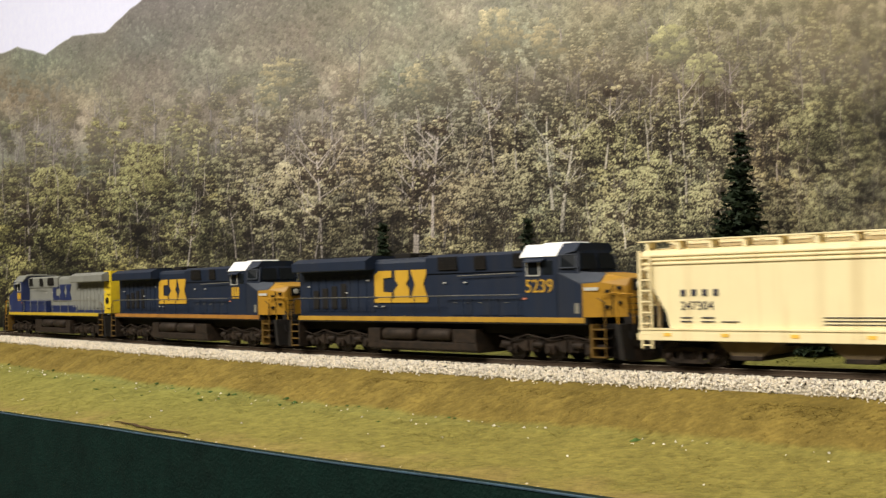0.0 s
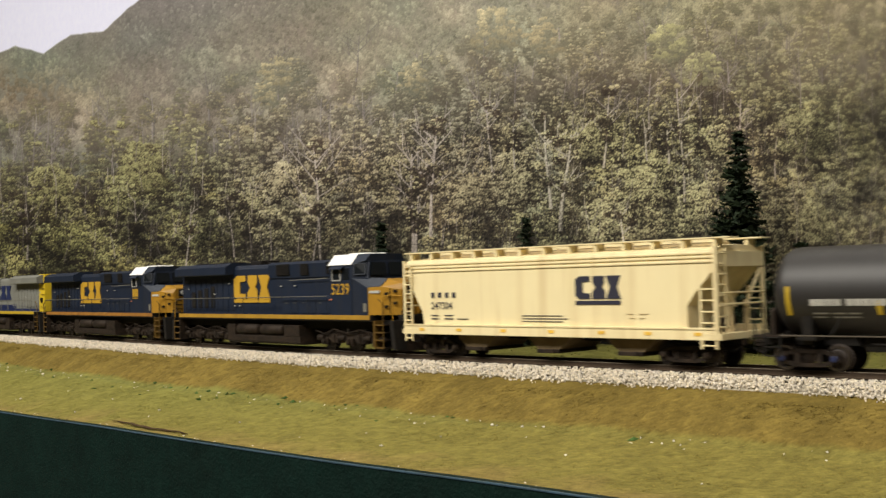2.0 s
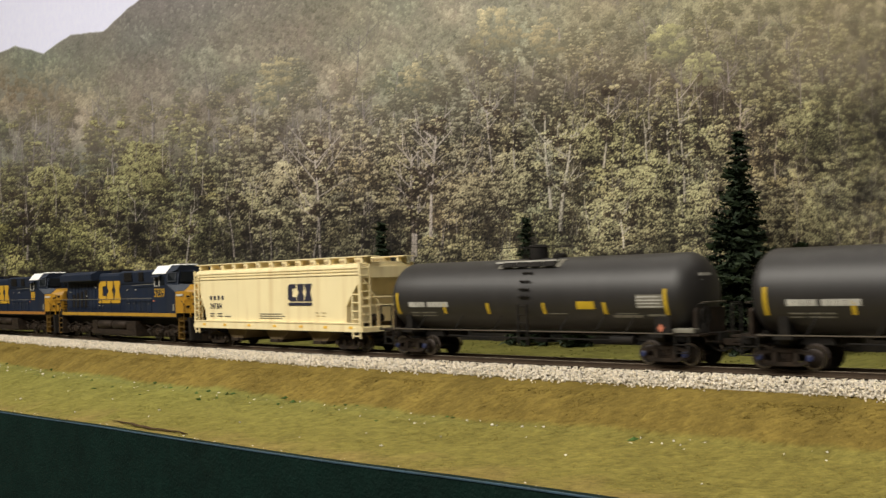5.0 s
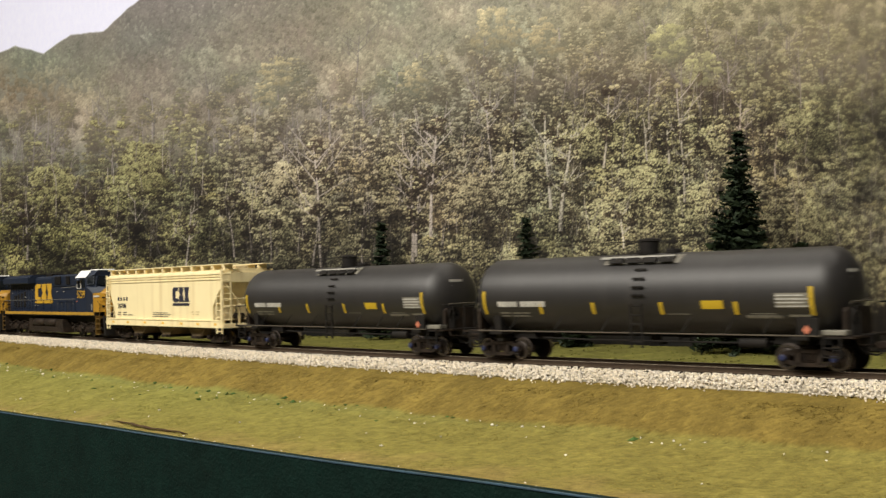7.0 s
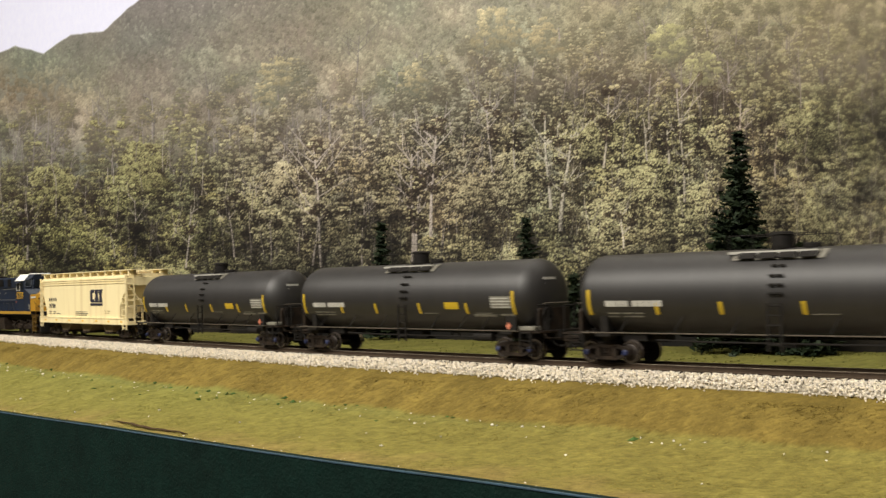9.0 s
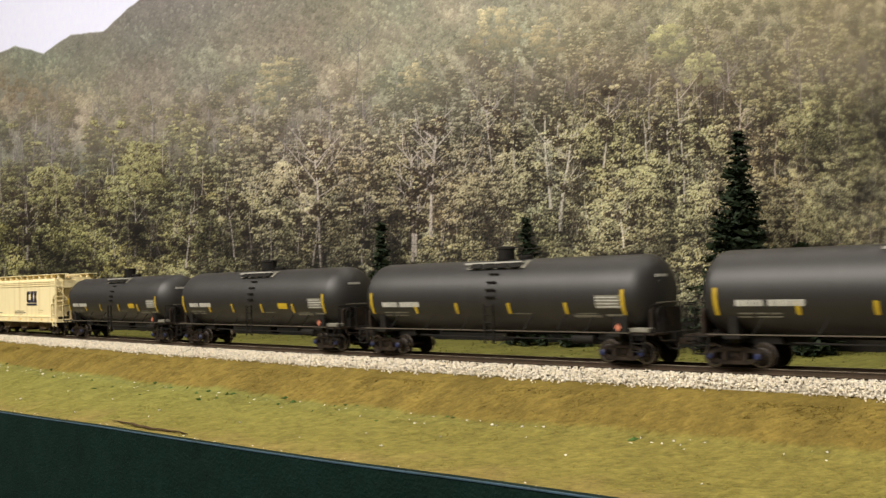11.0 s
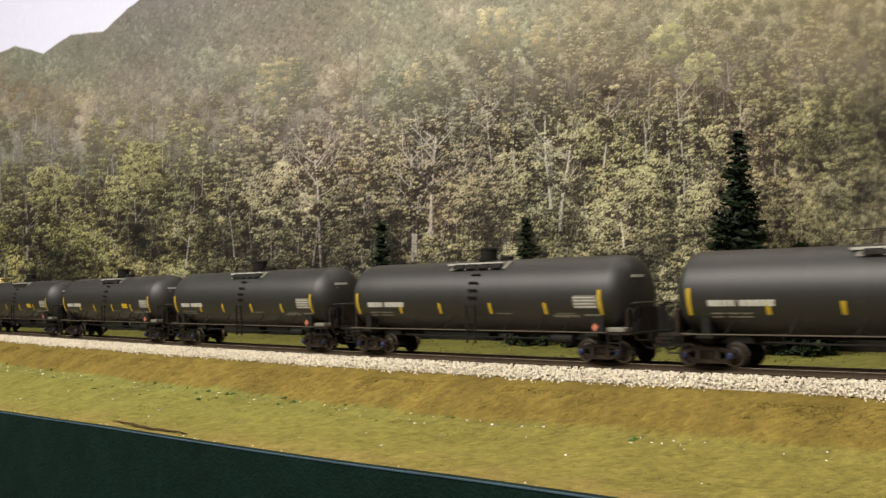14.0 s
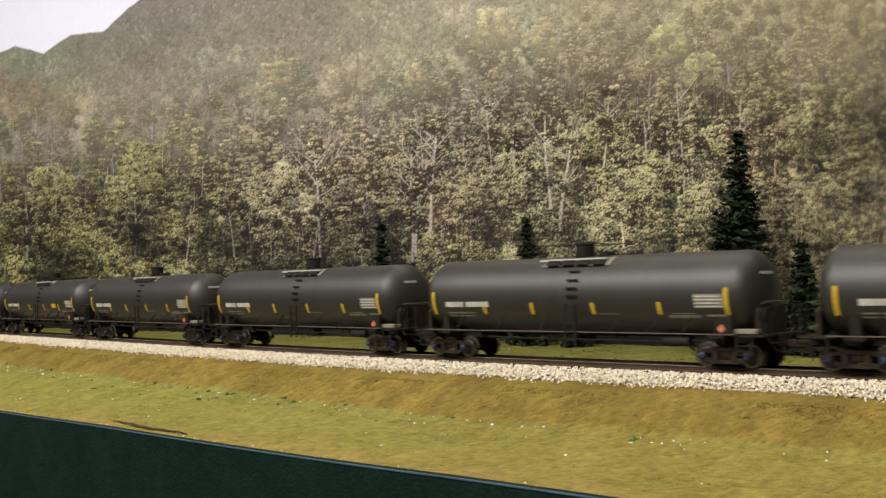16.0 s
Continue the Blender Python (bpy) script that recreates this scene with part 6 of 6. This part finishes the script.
# ---- model conifers before the backdrop ----
def build_conifer(s, w, top, width, seed, label):
    g = random.Random(seed)
    base = ground_z(min(w, 0.19))
    h = top - base
    tree = empty("conifer", label, "tree", "model conifers")
    bm = rod((0, 0, -0.002), (0, 0, h * 0.95), h * 0.020, None, 8, h * 0.003)
    part("trunk", bm, M["bark"], tree)
    V, F = [], []
    tiers = max(10, int(h / 0.0034))
    for i in range(tiers):
        u = i / tiers
        z = h * (0.06 + 0.93 * u)
        reach = width * (1 - u) ** 0.95 * (0.75 + 0.35 * g.random()) + 0.0008
        for b in range(int(7 + 12 * (1 - u))):
            a = g.random() * 6.283
            r = reach * (0.65 + 0.45 * g.random())
            droop = -0.25 - 0.25 * g.random()
            steps = max(2, int(r / 0.0016))
            for j in range(steps):
                t = (j + 0.6) / steps
                x, y, zz = math.cos(a) * r * t, math.sin(a) * r * t, z + droop * r * t + 0.25 * r * t * t
                for _ in range(4):
                    sz = 0.0012 + 0.0012 * g.random()
                    n = len(V)
                    for c in range(3):
                        V.append((x + g.gauss(0, sz), y + g.gauss(0, sz), zz + g.gauss(0, sz * 0.55)))
                    F.append((n, n + 1, n + 2))
    ob = from_arrays("crown", V, F, M["needle"])
    ob.parent = tree
    x, y, th = on_track(s, w)
    tree.matrix_world = pose(float(x), float(y), base, g.uniform(-2, 2), g.uniform(-2, 2), g.random() * 360)
    return tree


build_conifer(0.0885, 0.150, 0.1200, 0.0320, 3, "tall dark green model conifer before the backdrop")
build_conifer(-0.0775, 0.150, 0.0805, 0.0170, 5, "small dark green model conifer before the backdrop")
build_conifer(-0.2425, 0.150, 0.0870, 0.0150, 8, "small dark green model conifer before the backdrop")
build_conifer(0.1315, 0.150, 0.0555, 0.0180, 13, "small dark green model conifer before the backdrop")
build_conifer(-0.0345, 0.150, 0.0425, 0.0110, 21, "low dark green model conifer before the backdrop")


def motions():
    """The train rolls along the track; every wheelset turns with the way that it rolls."""
    times = [0.5 * i for i in range(33)]
    for thing, start, half, turned in TRAIN:
        rows = []
        for t in times:
            s = start + gone(t)
            ax, ay, _ = on_track(s - half)
            bx, by, _ = on_track(s + half)
            th = math.degrees(math.atan2(float(by - ay), float(bx - ax)))
            rows.append((t, pose(float(ax + bx) / 2, float(ay + by) / 2, 0, 0, 0, th + (180 if turned else 0))))
        walk(thing, rows)
    spins = [i / 10 for i in range(161)]
    for thing, start, half, turned in TRAIN:
        for ob in thing.children_recursive:
            if ob.name.split(".")[0] == "wheelset":
                r, x = ob["radius"], ob.location.x
                sign = -1 if turned else 1
                walk(ob, [(t, pose(x, 0, r, 0, math.degrees(sign * gone(t) / r), 0)) for t in spins])


motions()
